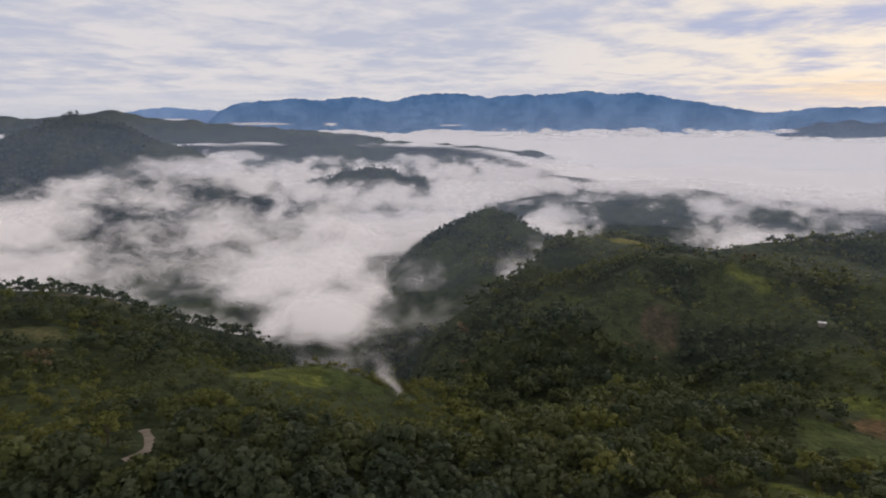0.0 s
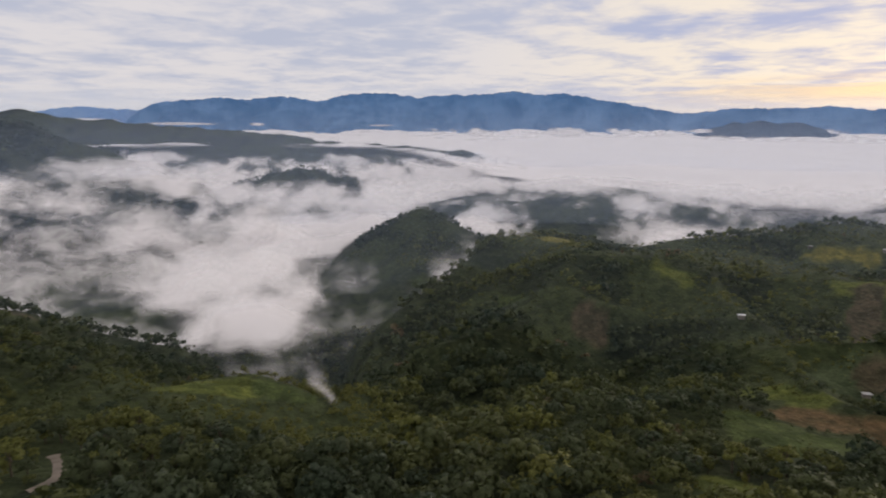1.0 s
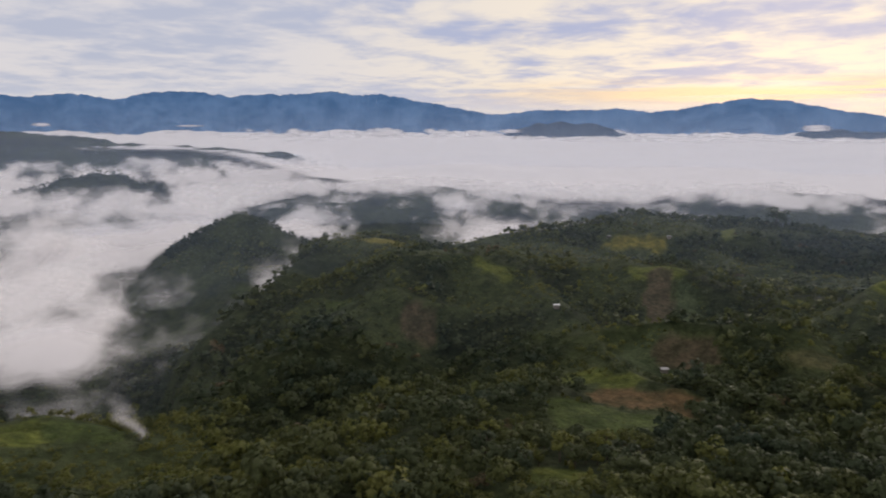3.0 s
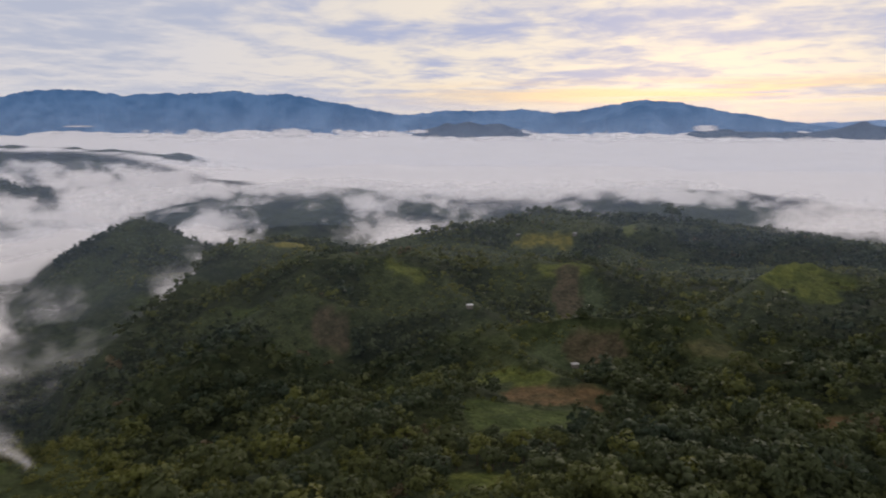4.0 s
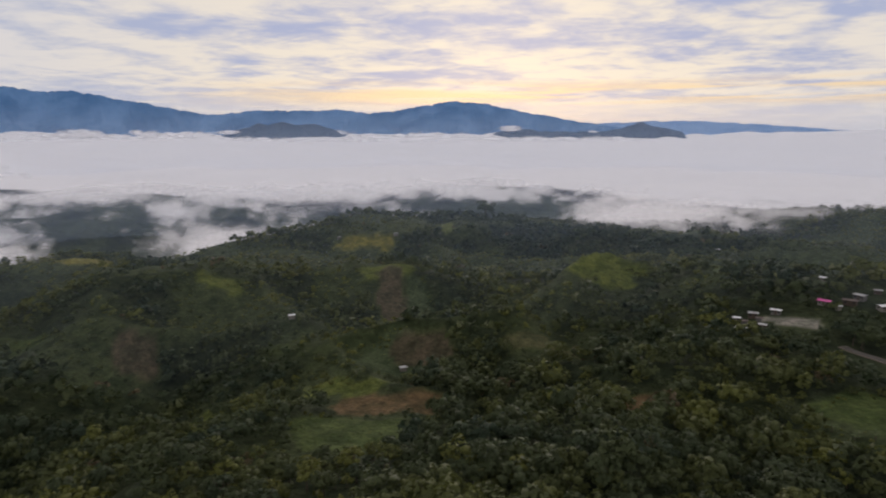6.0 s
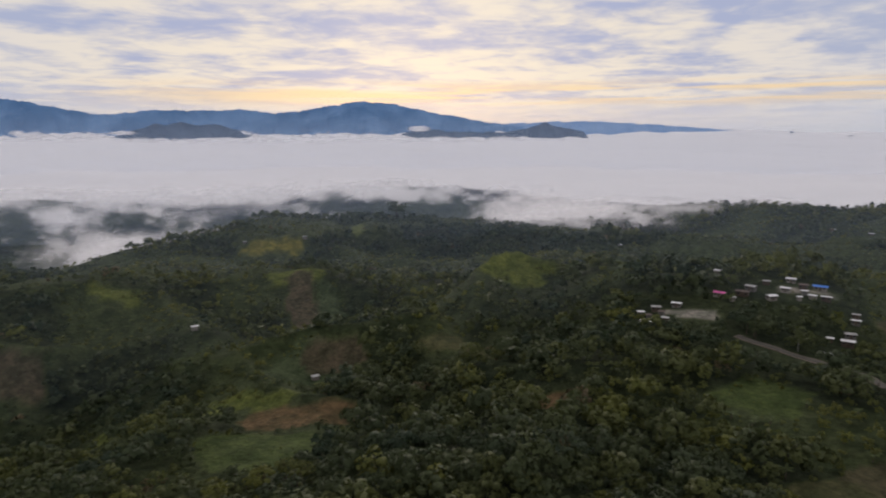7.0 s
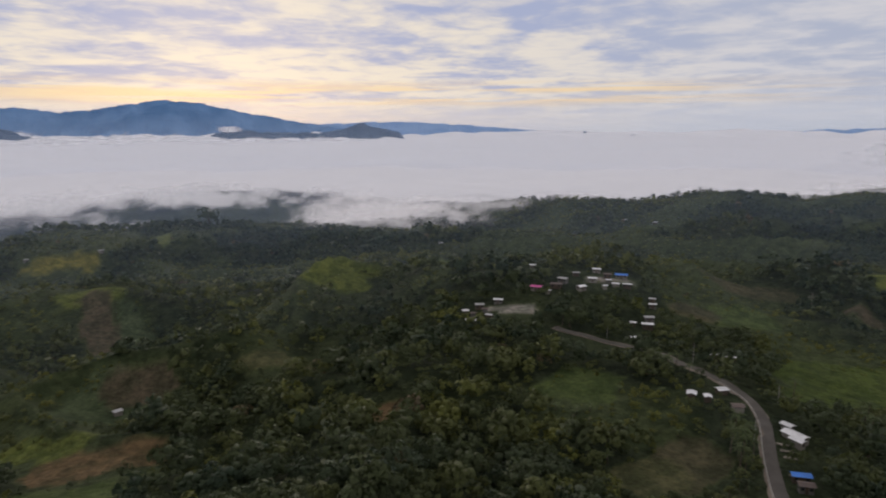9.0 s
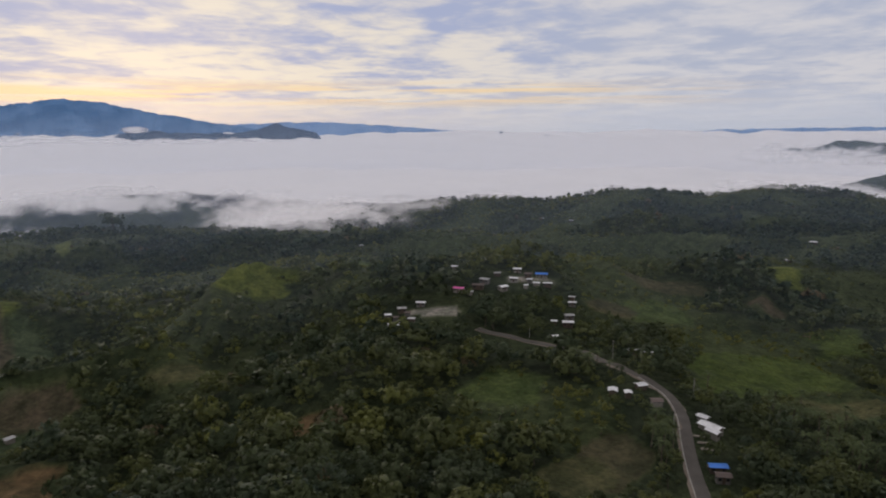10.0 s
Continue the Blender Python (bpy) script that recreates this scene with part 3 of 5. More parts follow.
def ground():
    r, h = np.meshgrid(RINGS, np.append(HEADINGS, HEADINGS[0] + 360), indexing="ij")
    x, y = r * np.sin(np.radians(h)), r * np.cos(np.radians(h))
    z = ground_height(x, y)
    bare, color = field_cover(x, y)
    scrub = (0.75 * (1 - groves(x, y)))[..., None] * (bare < 0.75 * (1 - groves(x, y)))[..., None]
    color = color * (1 - scrub) + np.array((0.068, 0.081, 0.038)) * scrub
    bare = np.maximum(bare, scrub[..., 0])
    me = mesh_of("ground", np.stack([x, y, z], -1).reshape(-1, 3), grid_faces(*r.shape))
    give(me, "bare", bare.ravel())
    give(me, "wooded", step(1000, 1350, r).ravel())
    give(me, "cover", color.reshape(-1, 3), 3)
    me.materials.append(GROUND)
    return tagged(new("ground", me), "forested green hills with small clearings above a fog-filled valley", "ground", kind="structure")


ground()


# ---- far ranges ----
def mountain_range(name, label, line, far, mat, depth=450, foot=-140, seed=0.0):
    """A wooded range with spurs; its crest runs through (heading, height in degrees)."""
    hs = np.arange(line[0][0], line[-1][0] + 0.01, 0.1)
    top = np.interp(hs, [p[0] for p in line], [p[1] for p in line])
    steps = np.concatenate([np.linspace(-1, 0, 26), np.linspace(0.1, 0.6, 5)])
    v, h = np.meshgrid(steps, hs, indexing="ij")
    peak = far * np.tan(np.radians(top))[None, :] + 14 * (waves(hs * 80, 0 * hs, 60, 5, seed) - 0.5)[None, :] * 1.5 + 11 * (waves(hs * 80, 0 * hs, 17, 3, seed + 5) - 0.5)[None, :] * step(0.4, 1.2, top)
    d = far + v * depth
    x, y = d * np.sin(np.radians(h)), d * np.cos(np.radians(h))
    spur = waves(h * 80, v * 120, 260, 5, seed + 1)
    fall = np.abs(v) ** (0.75 + 0.5 * spur)
    z = foot + (peak - foot) * (1 - fall * 1.02) - 130 * (waves(h * 80, v * 200, 120, 4, seed + 2) - 0.5) * np.sin(np.clip(-v, 0, 1) * math.pi)
    me = mesh_of(name, np.stack([x, y, z], -1).reshape(-1, 3), grid_faces(*v.shape))
    me.materials.append(mat)
    return tagged(new(name, me), label, "mountain range", kind="structure")


mountain_range("mountain_range", "hazy blue wooded mountain range above the fog", [(-19.5, 0.2), (-18.5, 1.2), (-17.1, 1.86), (-12.3, 2.24), (-10, 2.12), (-7.7, 2.47), (-4.6, 2.06), (-1.7, 2.73), (1.2, 2.74), (3.6, 2.41), (12.1, 2.89), (14.6, 2.64), (16.2, 2.75), (18.9, 2.23), (21.9, 1.75), (25.3, 1.11), (28, 0.5)], 4550, HAZE_BLUE_FOREST, seed=1.0)
mountain_range("mountain_range", "hazy blue mountain with a broad flat top", [(23, 0.7), (25.3, 1.05), (29.1, 1.4), (35.9, 1.55), (38.8, 1.27), (41.7, 1.59), (45.4, 2.27), (48.6, 2.06), (52.6, 1.21), (56.4, 0.57), (59, 0.2), (62, -0.6)], 4600, HAZE_BLUE_FOREST, seed=2.0)
mountain_range("mountain_range", "hazy pale blue mountains on the horizon", [(-27, 0.6), (-24.3, 1.2), (-22.3, 1.44), (-20, 1.2), (-18.5, 1.26), (-16, 0.9)], 4780, PALE_HAZE_BLUE, 250, seed=3.0)
mountain_range("mountain_range", "hazy pale blue tableland on the horizon", [(54, 0.2), (58.5, 0.42), (61.9, 0.57), (66.8, 0.53), (72, 0.2), (77.4, -0.26), (79, -0.8)], 4780, PALE_HAZE_BLUE, 250, seed=4.0)
mountain_range("mountain_range", "hazy pale blue ridge on the horizon", [(94, -0.6), (97.7, -0.12), (103.3, 0.02), (109.3, 0.08), (120, 0.2)], 4780, PALE_HAZE_BLUE, 250, seed=5.0)
mountain_range("fog_island", "dark wooded hills standing out of the fog", [(48.6, -0.9), (49.4, -0.37), (50.8, 0.1), (52.7, -0.2), (58.1, -0.3), (60.0, 0.1), (61.4, 0.47), (62.8, 0.05), (64.6, -0.3), (65.2, -1.0)], 3900, DARK_HAZE_BLUE, 220, seed=6.0)
mountain_range("fog_island", "low dark islet in the fog", [(83.0, -1.1), (84.1, -0.50), (85.3, -0.62), (86.7, -1.1)], 4000, DARK_HAZE_BLUE, 160, seed=8.0)
mountain_range("fog_island", "tiny dark islet in the fog", [(79.6, -0.8), (80.3, -0.18), (81.0, -0.8)], 4300, DARK_HAZE_BLUE, 120, seed=9.0)
mountain_range("fog_island", "dark wooded hills at the rim of the fog", [(26.2, -0.9), (27.4, -0.15), (28.8, 0.12), (29.6, 0.42), (30.6, 0.3), (31.4, 0.52), (32.6, 0.26), (34, 0.3), (35.6, -0.1), (37.2, -0.8)], 4000, DARK_HAZE_BLUE, 220, seed=7.0)

# ---- fog ----
FOG_FAR = [(0, -168), (1100, -178), (1600, -160), (2500, -106), (3500, -58), (4800, -24)]


def fog_sea():
    """The closed body of the fog beyond the valley, with a torn near shore."""
    r = np.concatenate([1500 * 1.014 ** np.arange(46), np.linspace(2880, 4800, 44)])
    r, h = np.meshgrid(r, np.arange(-42, 122, 0.5), indexing="ij")
    x, y = r * np.sin(np.radians(h)), r * np.cos(np.radians(h))
    top = np.interp(r, [p[0] for p in FOG_FAR], [p[1] for p in FOG_FAR])
    top = top + (waves(x, y, 420, 3, 21.0) - 0.5) * np.interp(r, [1500, 3000, 4800], [22, 30, 30]) + 14 * (waves(x, y, 160, 3, 22.0) - 0.5) + 50 * (waves(x, y, 150, 3, 24.0) - 0.5) * step(3500, 4100, r)
    top = top + 38 * step(14, -2, h) * step(1980, 2380, r) * step(3500, 2900, r)
    land = ground_height(x, y)
    shore = np.interp(h, [-42, -10, 4, 14, 22, 32, 40, 54, 60], [2500, 2480, 2250, 1800, 1680, 1650, 1680, 1760, 1560])
    torn = r - shore + 260 * (waves(x, y, 240, 5, 52.0) - 0.5)
    depth = 1.3 * step(-3, 18, top - land) * step(-110, 130, torn)
    me = mesh_of("fog", np.stack([x, y, np.maximum(top, land - 30)], -1).reshape(-1, 3), grid_faces(*r.shape, (depth > 0.01).ravel()))
    give(me, "depth", depth.ravel())
    me.materials.append(fog_material("fog", 0.012, 1.0, 0.3))
    return tagged(new("fog", me), "white morning fog filling the valley like a sea", "fog", kind="stuff")


def sheet_fog(name, label, x, y, z, dens, mat):
    """One soft sheet of a fog bank; it is lit like the top of the bank, its lumps a little unevenly."""
    keep = (dens > 0.02).ravel()
    if not keep.any():
        return
    me = mesh_of(name, np.stack([x, y, z], -1).reshape(-1, 3), grid_faces(*x.shape, keep))
    give(me, "depth", dens.ravel())
    up, along = np.gradient(dens)
    ways = np.stack([-1.1 * along, 0 * along, 1 - 0.9 * up], -1).reshape(-1, 3)
    ways = ways / np.linalg.norm(ways, axis=1)[:, None]
    me.normals_split_custom_set_from_vertices(ways.astype(np.float32))
    me.materials.append(mat)
    tagged(new(name, me), label, "fog", kind="stuff")


def fog_bank_rows(low, high, near, back, count, rise_near, rise_back, thick, amount, torn, seed):
    """A bank between two headings and two distances, built of soft upright sheets, one behind the other; its top lies at those angles."""
    for k in range(count):
        u = k / max(1, count - 1)
        far = near + (back - near) * u
        top = far * math.tan(radians(rise_near + (rise_back - rise_near) * u))
        hs = np.arange(low, high + 0.01, 380 / far if far < 3000 else 0.2)
        v, h = np.meshgrid(np.linspace(0, 1, 16), hs, indexing="ij")
        r = far + 60 * (wave(h * far * 0.0175, 0 * h, 170, seed + k) - 0.5)
        x, y = r * np.sin(np.radians(h)), r * np.cos(np.radians(h))
        crown = top + 30 * (wave3(x, y, 0 * x, 120, seed) - 0.5) + 18 * (wave3(x, y, 0 * x, 45, seed + 1) - 0.5)
        z = crown + 14 - (thick + 14) * (1 - v)
        r = r + 1.3 * (z - top)
        x, y = r * np.sin(np.radians(h)), r * np.cos(np.radians(h))
        # rents run through from sheet to sheet
        a, b = h * far * 0.0175, r * 0.3
        n = 0.45 * wave3(a, b, z * 2.6, 130, seed + 2) + 0.33 * wave3(a, b, z * 2.0, 55, seed + 3) + 0.22 * wave3(a, b, z * 1.6, 24, seed + 4)
        end = min(7.0, 0.35 * (high - low))
        side = step(0, end, h - low + 5 * (n - 0.5)) * step(0, end, high - h + 5 * (n - 0.5))
        dens = (amount + 0.06 + 3.2 * torn * (n - 0.5)) * side * step(14, -12, z - crown) * step(0, 0.45, v)
        dens = np.clip(dens, 0, 1.2) * step(-3, 14, z - ground_height(x, y))
        sheet_fog("fog_bank", "white bank of torn valley fog between dark slopes", x, y, z, dens, BANK_FOG)


def fog_cap(low, high, line, before, foot, head, amount, seed):
    """Fog that rolls over a ridge and hangs down on its near side in rags."""
    hs = np.arange(low, high, 0.25)
    v, h = np.meshgrid(np.linspace(0, 1, 14), hs, indexing="ij")
    far = np.interp(h, [p[0] for p in line], [p[1] for p in line]) - before
    ridge = np.interp(h, [p[0] for p in line], [p[2] for p in line])
    x, y = far * np.sin(np.radians(h)), far * np.cos(np.radians(h))
    z = ridge + foot + (head - foot) * v
    x, y = x * (1 + 1.2 * (z - ridge) / far), y * (1 + 1.2 * (z - ridge) / far)
    n = 0.5 * wave3(x, y, z * 2.0, 110, seed) + 0.5 * wave3(x, y, z * 2.0, 46, seed + 1)
    dens = np.clip(amount * (step(0.05, 0.75, v) + 2.6 * (n - 0.5)), 0, 1) * step(1.0, 0.8, v) * step(0, 0.2, v) * step(0, 5, h - low) * step(0, 5, high - h)
    sheet_fog("fog_cap", "ragged fog rolling over a dark wooded ridge", x, y, z, dens, BANK_FOG)


def thin_mist(low, high, far, foot, head, most, seed):
    """A thin drift of mist between two headings, hanging over the ground."""
    hs = np.arange(low, high, 150 / far)
    v, h = np.meshgrid(np.linspace(0, 1, 12), hs, indexing="ij")
    r = far + 70 * (wave(h * far * 0.0175, 0 * h, 130, seed) - 0.5) + 40 * v
    x, y = r * np.sin(np.radians(h)), r * np.cos(np.radians(h))
    z = foot + v * (head - foot) if head < 0 else ground_height(x, y) - 3 + v * head
    x, y = x * (1 + 0.8 * abs(head - foot) * (v - 0.5) / r), y * (1 + 0.8 * abs(head - foot) * (v - 0.5) / r)
    n = 0.5 * wave3(x, y, z * 1.6, 95, seed) + 0.3 * wave3(x, y, z * 1.5, 40, seed + 1) + 0.2 * wave3(x, y, z * 1.4, 18, seed + 2)
    dens = most * step(0.22, 0.74, n) * step(1.0, 0.30, v) * step(-2, 9, z - ground_height(x, y)) * step(0, 0.3 * (high - low), h - low) * step(0, 0.3 * (high - low), high - h)
    sheet_fog("mist", "thin torn mist drifting over the wooded slope", x, y, z, dens, THIN_MIST)


BANK_FOG = fog_material("fog_bank", 0.030, 0.90, 1.25)
THIN_MIST = fog_material("thin_mist", 0.045, 0.8, 0.7)
fog_sea()
# headings, distances, sheets, heights of the top in degrees, thickness, amount, tearing
VALLEY_FOG = [
    (-31, -3.5, 560, 720, 3, -15.6, -13.4, 34, 0.62, 0.9), (-24, -3.6, 870, 1050, 3, -11.2, -9.0, 46, 0.90, 0.6), (-15, 15, 1190, 1330, 3, -8.4, -7.4, 60, 1.0, 0.5), (-46, -26, 900, 1200, 3, -9.4, -6.4, 50, 0.75, 0.8),
    (-50, -27, 1190, 1240, 2, -5.3, -5.0, 60, 0.70, 0.7), (-36, -19, 1250, 1300, 2, -4.4, -4.1, 50, 0.75, 0.6), (-28, -13, 1330, 1390, 2, -3.5, -3.2, 50, 0.75, 0.6),
    (-46, -4, 780, 1120, 2, -10.5, -6.6, 80, 0.26, 0.35),
]
TORN_FOG = [
    (-46, -24, 1290, 1380, 2, -7.2, -6.4, 70, 0.30, 1.2), (-44, 8, 1470, 1640, 3, -6.0, -4.8, 90, 0.30, 1.4), (-46, 12, 1740, 1920, 3, -5.3, -4.6, 80, 0.36, 1.3), (-24, 14, 2060, 2240, 3, -3.6, -2.6, 90, 0.58, 1.1), (-24, -13, 2420, 2520, 2, -2.3, -2.1, 60, 1.0, 0.3),
]
CREST_FOG = [
    (17, 38, 1010, 1180, 3, -9.0, -7.9, 50, 0.90, 0.7), (8, 36, 1220, 1420, 4, -7.2, -5.6, 60, 0.22, 1.3), (53, 72, 1130, 1230, 3, -6.3, -5.6, 60, 0.75, 0.6), (30, 46, 1280, 1380, 2, -7.8, -7.2, 50, 0.35, 0.8),
    (4, 44, 1480, 1600, 3, -5.0, -4.6, 40, 0.55, 1.1), (38, 62, 1480, 1600, 2, -5.1, -4.7, 36, 0.12, 1.1), (96, 121, 1420, 1560, 3, -4.9, -4.2, 50, 0.6, 0.8), (98, 121, 2500, 2760, 3, -1.9, -1.35, 60, 0.6, 1.0), (-22, 64, 3500, 3960, 3, -0.95, -0.70, 60, 0.7, 0.6), (-2, 50, 4020, 4060, 2, -0.36, -0.28, 40, 0.45, 1.2),
]
for k, row in enumerate(VALLEY_FOG + TORN_FOG + CREST_FOG):
    fog_bank_rows(*row, 70 + 3.7 * k)
fog_cap(2, 60, HIDDEN_RIDGE, 30, -14, 30, 0.9, 31.0)
fog_cap(2, 44, HIDDEN_RIDGE, 90, -40, 12, 0.35, 33.0)
for row in ((-10, 9, 640, -228, -180, 0.30), (-9, 10, 760, -230, -176, 0.36), (-8, 10, 900, -230, -172, 0.36), (3, 11, 1020, -222, -165, 1.2), (4, 11, 700, -190, -135, 1.0), (1, 9, 445, -165, -128, 0.6), (5, 11, 520, -150, -116, 0.6)):
    thin_mist(*row, row[2] * 0.01)
for row in ((-15, -6, 320, -134, -110, 0.45), (-40, -16, 440, 0, 26, 0.5), (-38, -13, 480, 0, 34, 0.6)):
    thin_mist(*row, row[2] * 0.013)
for row in ((54, 72, 1000, 0, 28, 0.6), (53, 74, 1060, 0, 32, 0.65), (52, 76, 1110, 0, 34, 0.7), (50, 84, 1160, 0, 34, 0.7), (68, 112, 1230, 0, 26, 0.6), (80, 118, 1330, 0, 40, 0.7)):
    thin_mist(*row, row[2] * 0.017)


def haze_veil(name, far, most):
    """An added see-through sheet that stands in for thin morning haze, gone by its upper rim."""
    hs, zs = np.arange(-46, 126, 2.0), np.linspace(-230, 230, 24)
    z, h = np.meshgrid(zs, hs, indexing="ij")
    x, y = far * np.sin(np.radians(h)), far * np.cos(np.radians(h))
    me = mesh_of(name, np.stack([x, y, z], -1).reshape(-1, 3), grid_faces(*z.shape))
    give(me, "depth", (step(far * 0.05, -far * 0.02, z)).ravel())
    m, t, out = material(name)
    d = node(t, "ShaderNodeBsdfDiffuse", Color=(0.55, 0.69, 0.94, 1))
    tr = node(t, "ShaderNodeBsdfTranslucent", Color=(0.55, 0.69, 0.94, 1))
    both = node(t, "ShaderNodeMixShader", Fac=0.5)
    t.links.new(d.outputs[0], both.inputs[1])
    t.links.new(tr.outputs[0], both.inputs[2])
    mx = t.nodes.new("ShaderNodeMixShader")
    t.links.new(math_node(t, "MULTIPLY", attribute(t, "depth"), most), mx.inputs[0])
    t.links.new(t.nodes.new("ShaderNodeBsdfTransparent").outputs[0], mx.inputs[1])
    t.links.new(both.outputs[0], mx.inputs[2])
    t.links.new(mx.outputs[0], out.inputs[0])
    me.materials.append(m)
    ob = tagged(new(name, me), "thin bluish see-through sheet added as morning haze over the valley", "haze", kind="stuff")
    ob.visible_shadow = False
    return ob


# added bluish sheets tint whatever stands behind them, in place of real haze
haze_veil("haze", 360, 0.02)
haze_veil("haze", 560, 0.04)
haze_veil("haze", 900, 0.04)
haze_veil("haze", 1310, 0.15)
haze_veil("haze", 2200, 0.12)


def fog_lump(heading, far, high, wide, tall, seed):
    """A low lens of fog that clings to a far slope."""
    x0, y0, _ = polar(heading, far)
    a, b = np.meshgrid(np.linspace(0, math.pi, 15), np.linspace(0, 2 * math.pi, 41), indexing="ij")
    d = np.stack([np.sin(a) * np.cos(b), np.sin(a) * np.sin(b), np.cos(a)], -1)
    lump = 0.7 + 0.6 * waves(d[..., 0] * 3 + 10 + seed, d[..., 1] * 3 + d[..., 2] * 2, 1.0, 3, seed)
    c, s = math.cos(radians(-heading)), math.sin(radians(-heading))
    u, v = d[..., 0] * wide * lump, d[..., 1] * wide * 0.3 * lump
    z = far * math.tan(radians(high)) + d[..., 2] * tall * lump
    me = mesh_of("fog_bank", np.stack([x0 + u * c - v * s, y0 + u * s + v * c, z], -1).reshape(-1, 3), grid_faces(*a.shape))
    give(me, "depth", (0.75 - 0.6 * np.abs(d[..., 0]) ** 2).ravel())
    me.materials.append(LUMP_FOG)
    return tagged(new("fog_bank", me), "small white fog bank on a far slope", "fog", kind="stuff")


LUMP_FOG = fog_material("fog_bank", 0.03, 0.8, 0.6)
for k, row in enumerate(((-15.5, 4080, 0.16, 210, 7), (-9.6, 4080, 0.14, 45, 8), (0.6, 4080, 0.08, 80, 4), (-22.0, 4300, 0.42, 160, 8), (50.6, 3690, 0.0, 70, 14), (27.2, 3780, -0.3, 60, 9))):
    fog_lump(*row, 60.0 + k)


# ---- woods ----
def card_cloud(n, radius, height, card, seed, lobes=14):
    """Corners of n leafy cards on the many small heads of a crown whose foot is at z = 0, and the way each faces."""
    g = np.random.default_rng(seed)
    mid = np.array([0, 0, height * 0.52])
    wide = np.array([radius, radius, height * 0.42]) * np.array([g.uniform(0.85, 1.15), g.uniform(0.85, 1.15), 1.0])
    c = g.normal(size=(lobes, 3))
    c[:, 2] = np.abs(c[:, 2]) * 0.9 - 0.35
    c /= np.linalg.norm(c, axis=1)[:, None]
    c = mid + c * wide * g.uniform(0.45, 0.80, (lobes, 1))
    rad = g.uniform(0.24, 0.46, lobes) * radius
    k = g.integers(0, lobes, n)
    v = g.normal(size=(n, 3))
    v[:, 2] = np.abs(v[:, 2]) - 0.3
    v += 0.8 * (c[k] - mid) / wide
    v /= np.linalg.norm(v, axis=1)[:, None]
    p = c[k] + v * rad[k][:, None] * np.array([1, 1, 0.85]) * g.uniform(0.8, 1.12, (n, 1))
    nrm = v + g.normal(size=(n, 3)) * 0.45
    nrm /= np.linalg.norm(nrm, axis=1)[:, None]
    a = np.cross(nrm, g.normal(size=(n, 3)))
    a /= np.linalg.norm(a, axis=1)[:, None]
    b = np.cross(nrm, a)
    s = 1.2 * card * g.uniform(0.5, 1.2, (n, 1))
    corners = np.stack([p - a * s - b * s * 0.6, p + a * s - b * s * 0.5, p + b * s * 1.15], 1)
    corners += nrm[:, None, :] * (g.uniform(-0.3, 0.3, (n, 3, 1)) * s[:, None, :])
    soft = 0.55 * v + 0.75 * (p - mid) / wide + 0.15 * nrm + np.array([0, 0, 0.25])
    soft /= np.linalg.norm(soft, axis=1)[:, None]
    return corners.reshape(-1, 3), np.repeat(soft, 3, 0)


def lump_crown(lumps, leaves, radius, height, card, seed):
    """A crown of leafy clumps, each an uneven dome, with loose leaf sprays over them: corners of triangles and the way each faces."""
    g = np.random.default_rng(seed)
    mid = np.array([0, 0, height * 0.50])
    wide = np.array([radius * g.uniform(0.85, 1.15), radius * g.uniform(0.85, 1.15), height * 0.42])
    c = g.normal(size=(lumps, 3))
    c[:, 2] = np.abs(c[:, 2]) * 1.1 - 0.4
    c /= np.linalg.norm(c, axis=1)[:, None]
    c = mid + c * wide * g.uniform(0.40, 0.78, (lumps, 1))
    rad = g.uniform(0.18, 0.31, lumps) * radius
    corners, ways = [], []
    for k in range(lumps):
        rings = [np.array([[0, 0, 1.0]])]
        for tilt in (52, 108):
            turn = np.radians(np.arange(6) * 60 + g.uniform(0, 60))
            rings.append(np.stack([math.sin(radians(tilt)) * np.cos(turn), math.sin(radians(tilt)) * np.sin(turn), np.full(6, math.cos(radians(tilt)))], -1))
        d = np.concatenate(rings)
        p = c[k] + d * rad[k] * np.array([1, 1, 0.8]) * g.uniform(0.62, 1.25, (13, 1))
        faces = [(0, 1 + q, 1 + (q + 1) % 6) for q in range(6)]
        for q in range(6):
            a, b = 1 + q, 1 + (q + 1) % 6
            faces += [(a, a + 6, b + 6), (a, b + 6, b)]
        f = np.array(faces).ravel()
        soft = 0.75 * d + 0.6 * (p - mid) / wide + np.array([0, 0, 0.2]) + 0.25 * g.normal(size=(13, 3))
        corners.append(p[f])
        ways.append(soft[f] / np.linalg.norm(soft[f], axis=1)[:, None])
    v, soft = card_cloud(leaves, radius * 1.03, height, card, seed + 7, lumps)
    return np.concatenate(corners + [v]), np.concatenate(ways + [soft])


ROAD_LINE = [(150, 5), (175, 3), (191, 3), (215, 4), (237, 4), (249, 7), (258, 12), (265, 17), (276, 28), (292, 39), (300, 54), (300, 68), (299, 79), (302, 86)]
TRACK_LINE = [(-72, 146.5), (-69.5, 142.5), (-66, 137), (-63, 131), (-61.5, 126.5), (-62.5, 123), (-66, 120.5)]


# swept yards of the village
LOTS = [(318, 108), (311, 114), (323, 103), (314, 110), (357, 88), (363, 82)]


